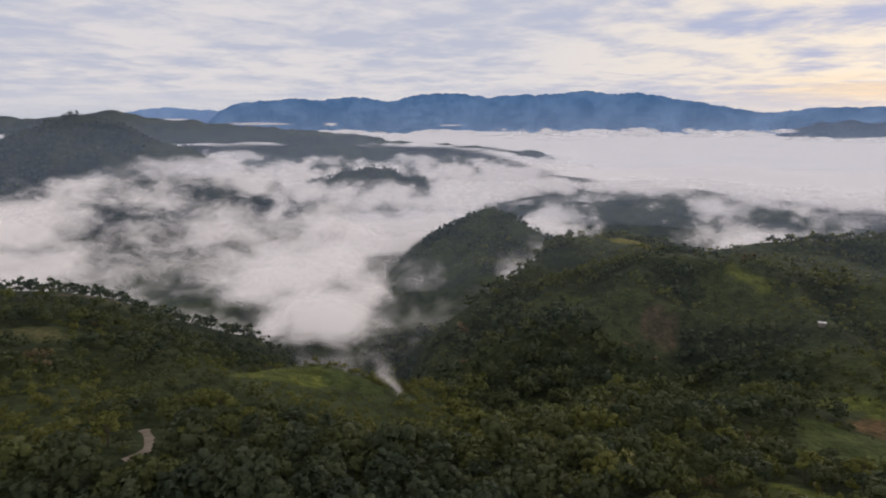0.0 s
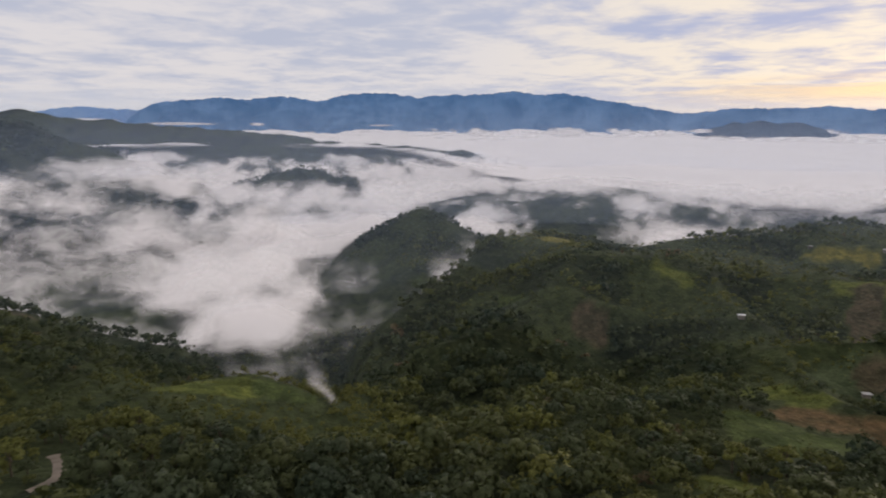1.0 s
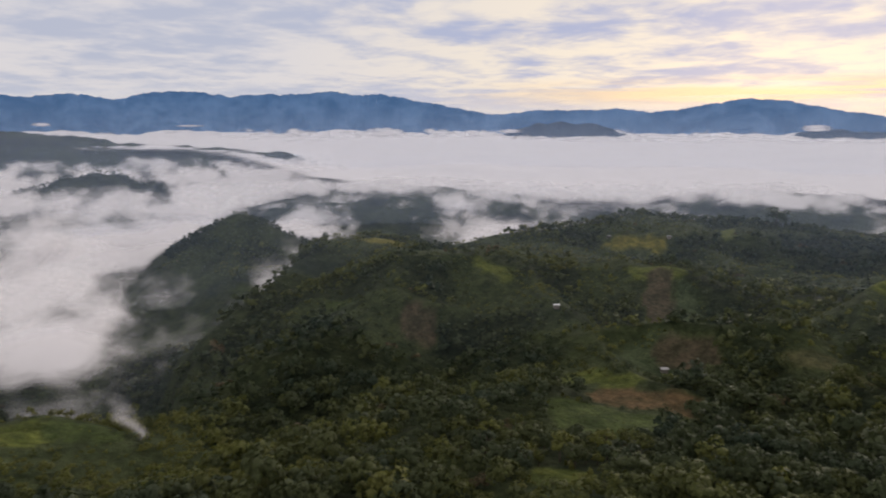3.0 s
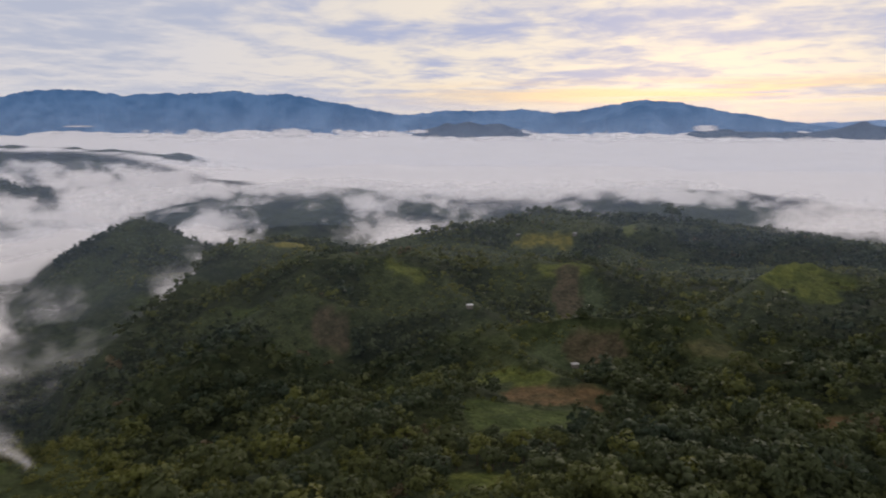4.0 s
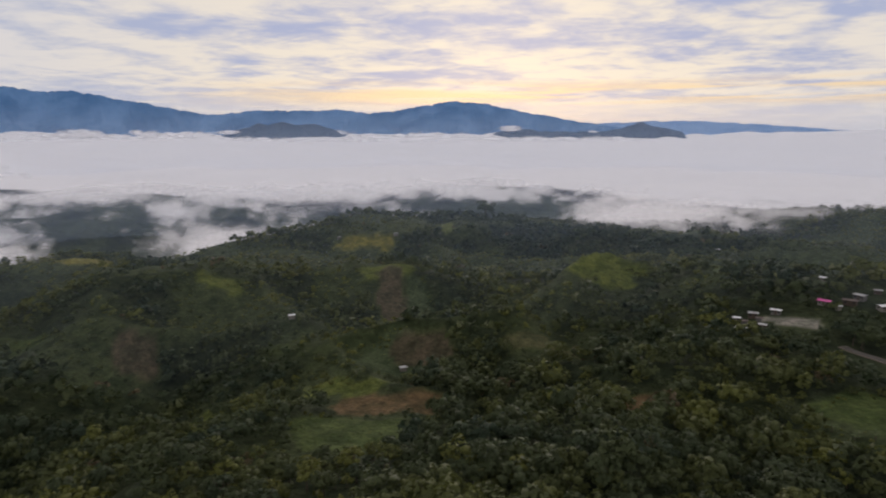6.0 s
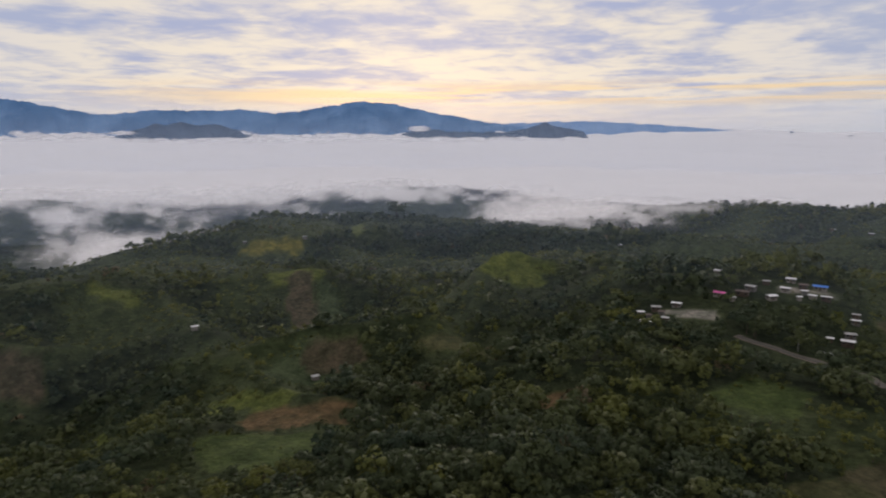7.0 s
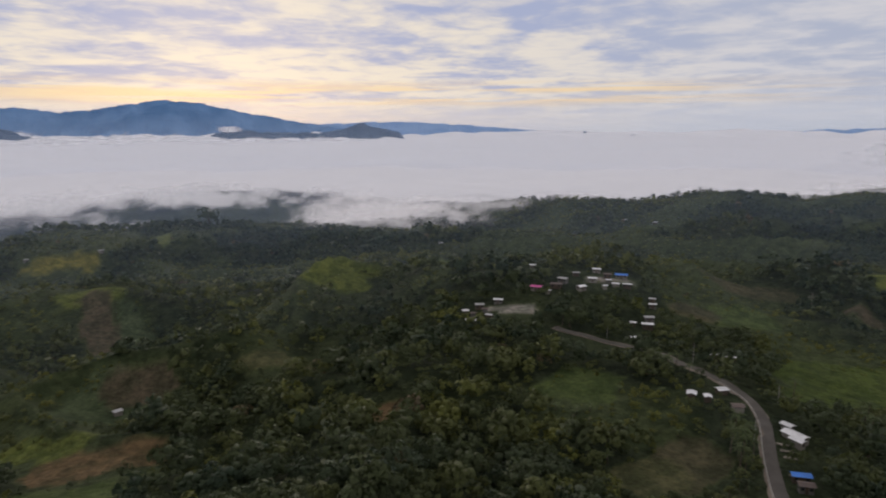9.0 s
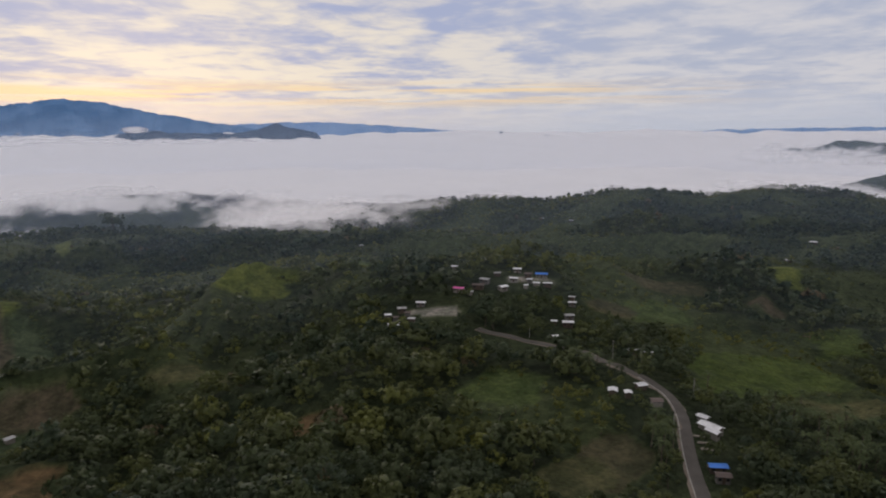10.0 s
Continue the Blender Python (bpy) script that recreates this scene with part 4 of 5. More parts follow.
def clear_of(x, y, gap=2.0):
    bare, _ = field_cover(x, y)
    ok = (bare < 0.35) & (off_line(x, y, ROAD_LINE) > 2.4 + gap) & (off_line(x, y, TRACK_LINE) > 1.5 + gap)
    for k in (1.012, 1.026, 1.04, 1.052, 1.064, 1.078):
        ok &= off_line(x * k, y * k, ROAD_LINE[10:]) > 4.4
    for lx, ly in LOTS:
        for k in (1.0, 0.985, 0.97, 0.955):
            ok &= np.hypot(x - lx * k, y - ly * k) > 4.5
    for hx, hy, _, long, *_ in HOUSES:
        ok &= np.hypot(x - hx, y - hy) > 0.6 * long + 0.6 + gap
    return ok


def lowness(x, y):
    """Gardens and verges below the houses and the road carry low growth."""
    low = np.ones(np.shape(x))
    for hx, hy, *_ in HOUSES + LOTS:
        far = math.hypot(hx, hy)
        along = ((hx - x) * hx + (hy - y) * hy) / far
        aside = abs((hx - x) * hy - (hy - y) * hx) / far
        low = np.minimum(low, np.where((along > -3) & (along < 17) & (aside < 6), 0.38 + 0.03 * np.maximum(along, 0), 1.0))
    low = np.minimum(low, 0.3 + 0.7 * step(2, 9, off_line(x * 1.05, y * 1.05, TRACK_LINE)))
    for k, line in ((1.02, ROAD_LINE[11:]), (1.045, ROAD_LINE[11:]), (1.02, ROAD_LINE[8:10]), (1.045, ROAD_LINE[8:10])):
        low = np.minimum(low, 0.30 + 0.7 * step(2.5, 7, off_line(x * k, y * k, line)))
    for k in (1.03, 1.055, 1.08):
        low = np.minimum(low, 1 - (0.62 - 4 * (k - 1.03)) * field_cover(x * k, y * k)[0])
    shelf = step(-6, -12, np.degrees(np.arctan2(x, y))) * step(230, 300, np.hypot(x, y)) * step(900, 700, np.hypot(x, y))
    low = np.minimum(low, 1 - 0.35 * shelf)
    low = np.minimum(low, 1 - 0.45 * np.exp(-(((x - 243) / 26) ** 2 + ((y + 34) / 17) ** 2)))
    return np.minimum(low, 0.4 + 0.6 * step(4, 9, off_line(x + 4, y, ROAD_LINE[:6])))


def scatter(inner, outer, cell, seed, bald=0.42):
    g = np.random.default_rng(seed)
    n = int(2 * outer / cell)
    i, j = np.meshgrid(np.arange(n), np.arange(n))
    x = (i + g.uniform(0, 1, i.shape)) * cell - outer
    y = (j + g.uniform(0, 1, i.shape)) * cell - outer
    r, h = np.hypot(x, y), np.degrees(np.arctan2(x, y))
    keep = (r > inner) & (r <= outer) & (h > -40) & (h < 118)
    x, y = x[keep], y[keep]
    keep = clear_of(x, y) & (waves(x, y, 60, 3, 13.0) + g.uniform(0, 0.25, x.shape) + 1.25 * step(330, 520, r[keep]) * (waves(x, y, 140, 3, 14.0) - 0.52) > bald)
    return x[keep], y[keep]


# stands of one kind of tree: x, y, radius, tint (1 is dry brown, 0.9 yellow-green)
CLUMPS = [(94, 178, 11, 1.0), (72, 166, 7, 1.0), (222, 60, 13, 0.92), (228, 44, 11, 0.92), (120, 287, 12, 0.92), (48, 200, 10, 0.9), (300, 128, 9, 0.88), (196, 62, 9, 0.9), (150, 262, 10, 0.9), (205, 112, 6, 1.0), (365, 255, 12, 0.9), (-75, 236, 11, 0.92)]


def wood(name, label, x, y, shapes, size, seed, shade=0.0):
    """Many crowns in one mesh."""
    g = np.random.default_rng(seed)
    z = ground_height(x, y)
    pick = g.integers(0, len(shapes), len(x))
    verts, tints, ways = [], [], []
    patch = 0.5 * waves(x, y, 60, 3, 15.0) + 0.5 * waves(x, y, 190, 3, 16.0)
    tall = groves(x, y)
    low = lowness(x, y)
    tint = np.clip(0.68 + shade - 0.42 * tall + 1.9 * (patch - 0.5) + g.normal(0, 0.16, len(x)), 0, 0.94)
    tint[g.uniform(0, 1, len(x)) < 0.008] = 1.0
    for cx, cy, r, value in CLUMPS:
        tint[(np.hypot(x - cx, y - cy) < r * g.uniform(0.5, 1.2, len(x))) & (g.uniform(0, 1, len(x)) < 0.75)] = value
    for k, (shape, soft) in enumerate(shapes):
        m = pick == k
        n = m.sum()
        s = low[m] * size * (0.34 + 0.24 * tall[m] + (0.42 + 0.80 * tall[m]) * g.uniform(0, 1, n) ** 1.8)
        turn = g.uniform(0, 6.283, n)
        c, sn = np.cos(turn)[:, None], np.sin(turn)[:, None]
        v = shape[None] * s[:, None, None]
        vx = v[..., 0] * c - v[..., 1] * sn + x[m][:, None]
        vy = v[..., 0] * sn + v[..., 1] * c + y[m][:, None]
        vz = v[..., 2] * g.uniform(0.8, 1.3, n)[:, None] + z[m][:, None] - 0.4
        verts.append(np.stack([vx, vy, vz], -1).reshape(-1, 3))
        tints.append(np.repeat(tint[m], shape.shape[0]))
        ways.append(np.stack([soft[None, :, 0] * c - soft[None, :, 1] * sn, soft[None, :, 0] * sn + soft[None, :, 1] * c, soft[None, :, 2] + 0 * c], -1).reshape(-1, 3))
    verts = np.concatenate(verts)
    me = mesh_of(name, verts, tris=np.arange(len(verts)).reshape(-1, 3))
    give(me, "tint", np.concatenate(tints))
    me.normals_split_custom_set_from_vertices(np.concatenate(ways).astype(np.float32))
    me.materials.append(LEAVES)
    return tagged(new(name, me), label, "forest", kind="stuff")


first_shapes = [lump_crown(9, 270, 2.8, 5.8, 0.25, 100 + k) for k in range(8)]
near_shapes = [lump_crown(6, 95, 3.0, 6.2, 0.38, 150 + k) for k in range(8)]
mid_shapes = [lump_crown(3, 20, 3.3, 6.4, 0.8, 200 + k) for k in range(8)]
far_shapes = [card_cloud(18, 3.4, 6.2, 1.3, 300 + k, 6) for k in range(8)]
speck_shapes = [card_cloud(12, 4.2, 7.0, 1.9, 400 + k, 4) for k in range(8)]
x, y = scatter(92, 200, 5.0, 1, 0.26)
# the nearest trees stand as things of their own
single = np.hypot(x - 180, y - 22) < 34
single |= np.hypot(x - 92, y - 158) < 27
single |= np.hypot(x + 60, y - 150) < 24
singles = np.stack([x[single], y[single]], -1)[:290]
x, y = x[~single], y[~single]
wood("forest", "dense dark green broadleaf trees and shrubs on the near slope", x, y, first_shapes, 1.22, 41)
x, y = scatter(200, 330, 5.3, 5, 0.28)
wood("forest", "dense green trees and shrubs below the village", x, y, near_shapes, 1.2, 46)
# low shrubs and tufts in the clearings
g = np.random.default_rng(77)
bx, by = g.uniform(-230, 460, 60000), g.uniform(-130, 480, 60000)
bare, kind = field_cover(bx, by)
keep = (bare > 0.3) & (kind[:, 1] > kind[:, 0]) & (np.hypot(bx, by) > 90) & (waves(bx, by, 16, 3, 23.0) + g.uniform(-0.2, 0.2, 60000) > 0.5)
wood("shrubs", "low green shrubs and tufts scattered in the clearings", bx[keep], by[keep], speck_shapes, 0.24, 45, 0.3)
x, y = scatter(330, 760, 6.7, 2, 0.33)
wood("forest", "dark green forest on the middle slopes", x, y, mid_shapes, 1.12, 42)
x, y = scatter(760, 1350, 7.5, 3, 0.3)
h, r = np.degrees(np.arctan2(x, y)), np.hypot(x, y)
keep = (ground_height(x, y) > -205) & ((h < 11) | (r < np.interp(h, [p[0] for p in MAIN_CREST], [p[1] for p in MAIN_CREST]) + 45))
wood("forest", "dark forest on the far ridge", x[keep], y[keep], far_shapes, 0.95, 43)
x, y = scatter(1350, 2150, 11.0, 4, 0.2)
h = np.degrees(np.arctan2(x, y))
keep = (h < 4) & (ground_height(x, y) > -195)
wood("forest", "dark wooded hills beyond the valley", x[keep], y[keep], speck_shapes, 0.75, 44, -0.2)


# ---- roads ----
def part(name, me, mat, parent, label=""):
    ob = new(name, me)
    if not me.materials:
        me.materials.append(mat)
    ob.parent = parent
    return tagged(ob, label)


def plain(name, color, rough, grain, stain=0.35, metal=0.0, size=0.6):
    """A weathered surface: colour with grain, blotches and fine relief."""
    m, t, out = material(name)
    pos = place_of(t)
    big = smoothstep_node(t, noise_node(t, pos, size, 5, 0.6), 0.35, 0.7)
    fine = noise_node(t, pos, grain, 4, 0.6)
    dim = tuple(c * (1 - stain) for c in color)
    c = mix(t, big, color, dim)
    c = mix(t, fine, mix(t, 1.0, c, (0.85, 0.85, 0.85), "MULTIPLY"), mix(t, 1.0, c, (1.12, 1.12, 1.12), "MULTIPLY"))
    surface(t, out, c, rough, bump(t, fine, 0.4, 0.03), metal, 0.4)
    return m


ASPHALT = plain("worn_concrete_road", (0.105, 0.094, 0.083), 0.9, 8.0, 0.25, size=0.2)
DIRT = plain("pale_dirt", (0.21, 0.175, 0.14), 0.95, 3.0, 0.35, size=0.3)
CONCRETE = plain("concrete", (0.42, 0.40, 0.37), 0.85, 5.0, 0.3)


def smooth_line(line, every=1.5):
    """Points along a rounded line."""
    p = np.array(line, float)
    t = np.concatenate([[0], np.cumsum(np.hypot(*np.diff(p, axis=0).T))])
    s = np.arange(0, t[-1], every)
    q = np.stack([np.interp(s, t, p[:, 0]), np.interp(s, t, p[:, 1])], -1)
    k = np.ones(7) / 7
    pad = np.concatenate([np.repeat(q[:1], 3, 0), q, np.repeat(q[-1:], 3, 0)])
    return np.stack([np.convolve(pad[:, 0], k, "valid"), np.convolve(pad[:, 1], k, "valid")], -1)


def strip(name, line, offset, half, mat, lift, label, ragged=0.0, category="road"):
    """A slab that lies along a line, with edges that reach into the ground."""
    q = smooth_line(line)
    d = np.gradient(q, axis=0)
    d /= np.linalg.norm(d, axis=1)[:, None]
    side = np.stack([-d[:, 1], d[:, 0]], -1)
    wob = ragged * (waves(np.arange(len(q)) * 1.5, 0 * q[:, 0], 6, 3, offset + 3) - 0.5)
    rows = []
    mid = q + side * offset
    z0 = ground_height(mid[:, 0], mid[:, 1])
    for u, drop in ((-1.0, 1.2), (-1.0, 0.0), (-0.5, -0.04), (0.0, -0.06), (0.5, -0.04), (1.0, 0.0), (1.0, 1.2)):
        p = q + side * (offset + u * (half + wob))[:, None] if ragged else q + side * (offset + u * half)
        z = 0.6 * z0 + 0.4 * ground_height(p[:, 0], p[:, 1]) + lift - drop
        rows.append(np.c_[p, z])
    v = np.stack(rows, 1)
    me = mesh_of(name, v.reshape(-1, 3), grid_faces(len(q), 7), smooth=False)
    me.materials.append(mat)
    return tagged(new(name, me), label, category, kind="structure")


strip("verge", ROAD_LINE[:9], 0.6, 2.3, DIRT, 0.22, "pale dirt verge along the road", 1.6)
strip("road", ROAD_LINE, 0.0, 1.75, ASPHALT, 0.34, "narrow worn grey concrete road winding uphill")
strip("verge", ROAD_LINE[8:], 0.0, 2.5, DIRT, 0.24, "pale dirt verge along the upper road", 1.2)
strip("gutter", ROAD_LINE[:8], 1.95, 0.14, CONCRETE, 0.40, "pale concrete gutter edge beside the road", category="kerb")
strip("track", TRACK_LINE, 0.0, 1.15, DIRT, 0.16, "pale bare dirt track bending through shrubs", 1.0, "track")


# ---- houses ----
def roof_material(name, color, metal, rough, rust):
    m, t, out = material(name)
    pos = place_of(t)
    wear = smoothstep_node(t, noise_node(t, pos, 0.8, 6, 0.65, 0.6), 0.52, 0.74)
    sheet = noise_node(t, pos, 0.35, 2, 0.5)
    c = mix(t, smoothstep_node(t, sheet, 0.35, 0.65), color, tuple(v * 0.82 for v in color))
    c = mix(t, math_node(t, "MULTIPLY", wear, rust), c, (0.16, 0.085, 0.05))
    surface(t, out, c, rough, bump(t, noise_node(t, pos, 3.0, 3), 0.2, 0.02), metal, 0.5)
    return m


ROOFS = {
    "white": roof_material("pale_tin", (0.80, 0.80, 0.81), 0.0, 0.4, 0.25), "grey": roof_material("grey_tin", (0.45, 0.45, 0.45), 0.25, 0.5, 0.6), "rust": roof_material("rusty_tin", (0.13, 0.10, 0.09), 0.0, 0.8, 0.6),
    "blue": roof_material("blue_sheet", (0.05, 0.22, 0.72), 0.0, 0.45, 0.08), "pink": roof_material("pink_tin", (0.75, 0.16, 0.42), 0.0, 0.5, 0.1),
}
TIN_WORDS = {"white": "pale corrugated tin", "grey": "dull grey corrugated tin", "rust": "rust-brown corrugated tin", "blue": "bright blue sheet", "pink": "bright pink painted tin"}
WALLS = [plain("plaster", (0.30, 0.275, 0.24), 0.9, 4.0), plain("bare_block", (0.19, 0.18, 0.165), 0.95, 4.0), plain("weathered_boards", (0.11, 0.085, 0.065), 0.9, 6.0)]
WOOD = plain("dark_wood", (0.10, 0.07, 0.05), 0.8, 10.0)
PANE, pane_tree, pane_out = material("window_glass")
surface(pane_tree, pane_out, (0.03, 0.035, 0.04), 0.12, spec=0.6)


def box_mesh(name, x0, x1, y0, y1, z0, z1):
    v = np.array([(x, y, z) for z in (z0, z1) for y in (y0, y1) for x in (x0, x1)], float)
    return mesh_of(name, v, [(0, 2, 3, 1), (4, 5, 7, 6), (0, 1, 5, 4), (2, 6, 7, 3), (0, 4, 6, 2), (1, 3, 7, 5)], smooth=False)


def wall_mesh(long, wide, high, peak):
    """Four walls with gables, hollow, 15 cm thick."""
    bm = bmesh.new()
    a, b = long / 2, wide / 2
    rings = []
    for inset in (0.0, 0.15):
        u, w = a - inset, b - inset
        low = [bm.verts.new(p) for p in ((-u, -w, -1.5), (u, -w, -1.5), (u, w, -1.5), (-u, w, -1.5))]
        top = [bm.verts.new(p) for p in ((-u, -w, high), (u, -w, high), (u, w, high), (-u, w, high))]
        tip = [bm.verts.new((s * u, 0, high + peak * (w / b))) for s in (-1, 1)]
        f = [(low[0], low[1], top[1], top[0]), (low[2], low[3], top[3], top[2]), (low[1], low[2], top[2], tip[1], top[1]), (low[3], low[0], top[0], tip[0], top[3])]
        for face in f:
            bm.faces.new(face if inset == 0 else face[::-1])
        rings.append((top, tip))
    (t0, p0), (t1, p1) = rings
    for o, i in (((t0[0], t0[1]), (t1[0], t1[1])), ((t0[2], t0[3]), (t1[2], t1[3])), ((t0[1], p0[1]), (t1[1], p1[1])), ((p0[1], t0[2]), (p1[1], t1[2])), ((t0[3], p0[0]), (t1[3], p1[0])), ((p0[0], t0[0]), (p1[0], t1[0]))):
        bm.faces.new((o[0], o[1], i[1], i[0]))
    me = bpy.data.meshes.new("wall")
    bm.to_mesh(me)
    bm.free()
    return me


def sheet_mesh(long, reach, fall, side, high, sag=0.03):
    """One slope of a corrugated roof, from the ridge down."""
    n = max(8, int(long / 0.28))
    xs = np.linspace(-long / 2, long / 2, n)
    ys = np.linspace(0, reach, 4)
    x, y = np.meshgrid(xs, ys, indexing="ij")
    z = high - fall * y / reach + 0.025 * np.cos(np.arange(n) * math.pi)[:, None] - sag * np.sin(y / reach * math.pi)
    top = np.stack([x, side * y, z], -1).reshape(-1, 3)
    k = len(top)
    v = np.concatenate([top, top - [0, 0, 0.03]])
    q = grid_faces(n, 4)
    rim = []
    i = np.arange(k).reshape(n, 4)
    for edge in (i[0], i[-1], i[:, 0], i[:, -1]):
        rim += [(a, b, b + k, a + k) for a, b in zip(edge, edge[1:])]
    return mesh_of("roof_sheet", v, np.concatenate([q, q[:, ::-1] + k, rim]), smooth=False)


def house(x, y, turn, long, wide, roof, number, group):
    g = random.Random(number)
    root = new("house")
    high = g.uniform(1.9, 2.3) if long > 3.2 else 1.8
    peak = wide * g.uniform(0.09, 0.16)
    base = float(ground_height(np.array([x]), np.array([y]))[0]) + 0.15
    root.matrix_world = pose(x, y, base, 0, 0, turn)
    wall = WALLS[g.randrange(3)]
    part("wall", wall_mesh(long, wide, high, peak), wall, root)
    over = 0.45
    for side in (-1, 1):
        drop = peak * (1 + over / (wide / 2))
        part("roof_sheet", sheet_mesh(long + 2 * over, wide / 2 + over, drop, side, high + peak + 0.10), ROOFS[roof], root)
    if long > 3.2:
        part("door", box_mesh("door", -0.42, 0.42, -wide / 2 - 0.05, -wide / 2 + 0.02, -0.05, min(1.95, high - 0.1)), WOOD, root, "dark wooden door")
        for s in (-1, 1):
            w = part("window", box_mesh("window", s * long * 0.3 - 0.45, s * long * 0.3 + 0.45, -wide / 2 - 0.04, -wide / 2 + 0.02, 0.85, 1.75), WOOD, root)
            part("pane", box_mesh("pane", s * long * 0.3 - 0.37, s * long * 0.3 + 0.37, -wide / 2 - 0.055, -wide / 2 - 0.03, 0.93, 1.67), PANE, w)
        e = part("window", box_mesh("window", -long / 2 - 0.04, -long / 2 + 0.02, -0.45, 0.45, 0.85, 1.75), WOOD, root)
        part("pane", box_mesh("pane", -long / 2 - 0.055, -long / 2 - 0.03, -0.37, 0.37, 0.93, 1.67), PANE, e)
    size = "Small hut" if long < 3.2 else "Low house" if long < 7 else "Long low house"
    return tagged(root, f"{size} with a {TIN_WORDS[roof]} roof among trees", "house", group)


for k, row in enumerate(ROADSIDE):
    house(*row, k, "houses beside the road")
for k, row in enumerate(VILLAGE):
    house(*row, 40 + k, "houses of the hilltop village")
for k, row in enumerate(HUTS):
    house(*row, 120 + k, "houses of the hilltop village")
for k, row in enumerate(HAMLETS):
    house(*row, 80 + k, "scattered hill houses")


# ---- single trees ----
BARK = plain("bark", (0.13, 0.105, 0.08), 0.95, 6.0)


def tube(points, radii, sides=6):
    """A tapered limb through the points."""
    v, q = [], []
    for k, (p, r) in enumerate(zip(points, radii)):
        for s in range(sides):
            a = 2 * math.pi * s / sides
            v.append((p[0] + r * math.cos(a), p[1] + r * math.sin(a), p[2]))
        if k:
            o = (k - 1) * sides
            q += [(o + s, o + (s + 1) % sides, o + sides + (s + 1) % sides, o + sides + s) for s in range(sides)]
    return v, q


def join(pieces):
    v, q = [], []
    for pv, pq in pieces:
        o = len(v)
        v += list(pv)
        q += [tuple(i + o for i in f) for f in pq]
    return np.array(v, float), np.array(q)


def tree_parts(seed):
    g = random.Random(seed)
    pieces = [tube([(0, 0, -1.2), (0.05, 0, 1.2), (0.15, 0.1, 2.6), (0.1, 0.2, 4.2)], [0.24, 0.18, 0.14, 0.06])]
    for k in range(4):
        a = 1.57 * k + g.uniform(-0.5, 0.5)
        r = g.uniform(1.2, 1.9)
        pieces.append(tube([(0.1, 0.05, 1.9 + 0.3 * k), (0.5 * r * math.cos(a), 0.5 * r * math.sin(a), 3.0 + 0.2 * k), (r * math.cos(a), r * math.sin(a), 4.1 + 0.2 * k)], [0.10, 0.07, 0.03], 5))
    trunk = mesh_of("trunk", *join(pieces))
    trunk.materials.append(BARK)
    v, soft = lump_crown(9, 280, 2.8, 5.9, 0.25, 500 + seed)
    crown = mesh_of("crown", v, tris=np.arange(len(v)).reshape(-1, 3))
    give(crown, "tint", np.full(len(v), (0.18, 0.34, 0.46, 0.58, 0.72, 0.88)[seed % 6]))
    crown.normals_split_custom_set_from_vertices(soft.astype(np.float32))
    crown.materials.append(LEAVES)
    return trunk, crown


TREE_WORDS = ["dark green broadleaf tree on the slope", "deep green broadleaf tree with a lumpy crown", "green broadleaf tree in dense wood", "mid-green bushy tree in dense wood", "light green bushy tree on the slope", "yellow-green leafy tree on the slope"]
first_trees = []
for k in range(6):
    root = new("tree")
    trunk, crown = tree_parts(k)
    part("trunk", trunk, BARK, root)
    part("crown", crown, LEAVES, root)
    tagged(root, TREE_WORDS[k], "tree", "trees of the near slope")
    first_trees.append(root)
g = np.random.default_rng(8)
heights = ground_height(singles[:, 0], singles[:, 1])
low = lowness(singles[:, 0], singles[:, 1])
for k, ((tx, ty), tz) in enumerate(zip(singles, heights)):
    m = pose(tx, ty, tz, 0, 0, g.uniform(0, 360))
    s = float(low[k] * (0.55 + 0.95 * g.uniform() ** 1.4))
    kind = first_trees[int(g.integers(0, 6))]
    ob = copy_thing(kind, m) if k >= 6 else first_trees[k]
    ob.matrix_basis = m @ Matrix.Diagonal((s, s, s * g.uniform(0.85, 1.2), 1))

# ---- palms and banana plants ----
FROND, frond_tree, frond_out = material("palm_leaf")
f_pos = place_of(frond_tree)
f_col = mix(frond_tree, noise_node(frond_tree, f_pos, 0.7, 3), (0.040, 0.060, 0.026), (0.105, 0.130, 0.050))
surface(frond_tree, frond_out, f_col, 0.6, spec=0.15)


def frond(a, long, rise, droop, width, base, ragged=True):
    """A feathered leaf: a bent rib with leaflets to both sides."""
    v, q = [], []
    n = 7
    rib = []
    for k in range(n + 1):
        u = k / n
        rib.append((u * long * math.cos(a), u * long * math.sin(a), base + rise * u - droop * u * u))
    sx, sy = -math.sin(a), math.cos(a)
    for k in range(n):
        u = (k + 0.5) / n
        w = width * math.sin(math.pi * min(1, 0.18 + u * 0.86)) * (1 if k % 2 or not ragged else 0.75)
        for s in (-1, 1):
            o = len(v)
            p, r = rib[k], rib[k + 1]
            t = 0.55 if ragged else 1.0
            r = tuple(p[i] + (r[i] - p[i]) * (t if ragged else 1) for i in range(3))
            lean = 0.35 * w
            v += [p, r, (r[0] + s * sx * w + lean * math.cos(a), r[1] + s * sy * w + lean * math.sin(a), r[2] - 0.5 * w), (p[0] + s * sx * w + lean * math.cos(a), p[1] + s * sy * w + lean * math.sin(a), p[2] - 0.5 * w)]
            q.append((o, o + 1, o + 2, o + 3))
    return v, q


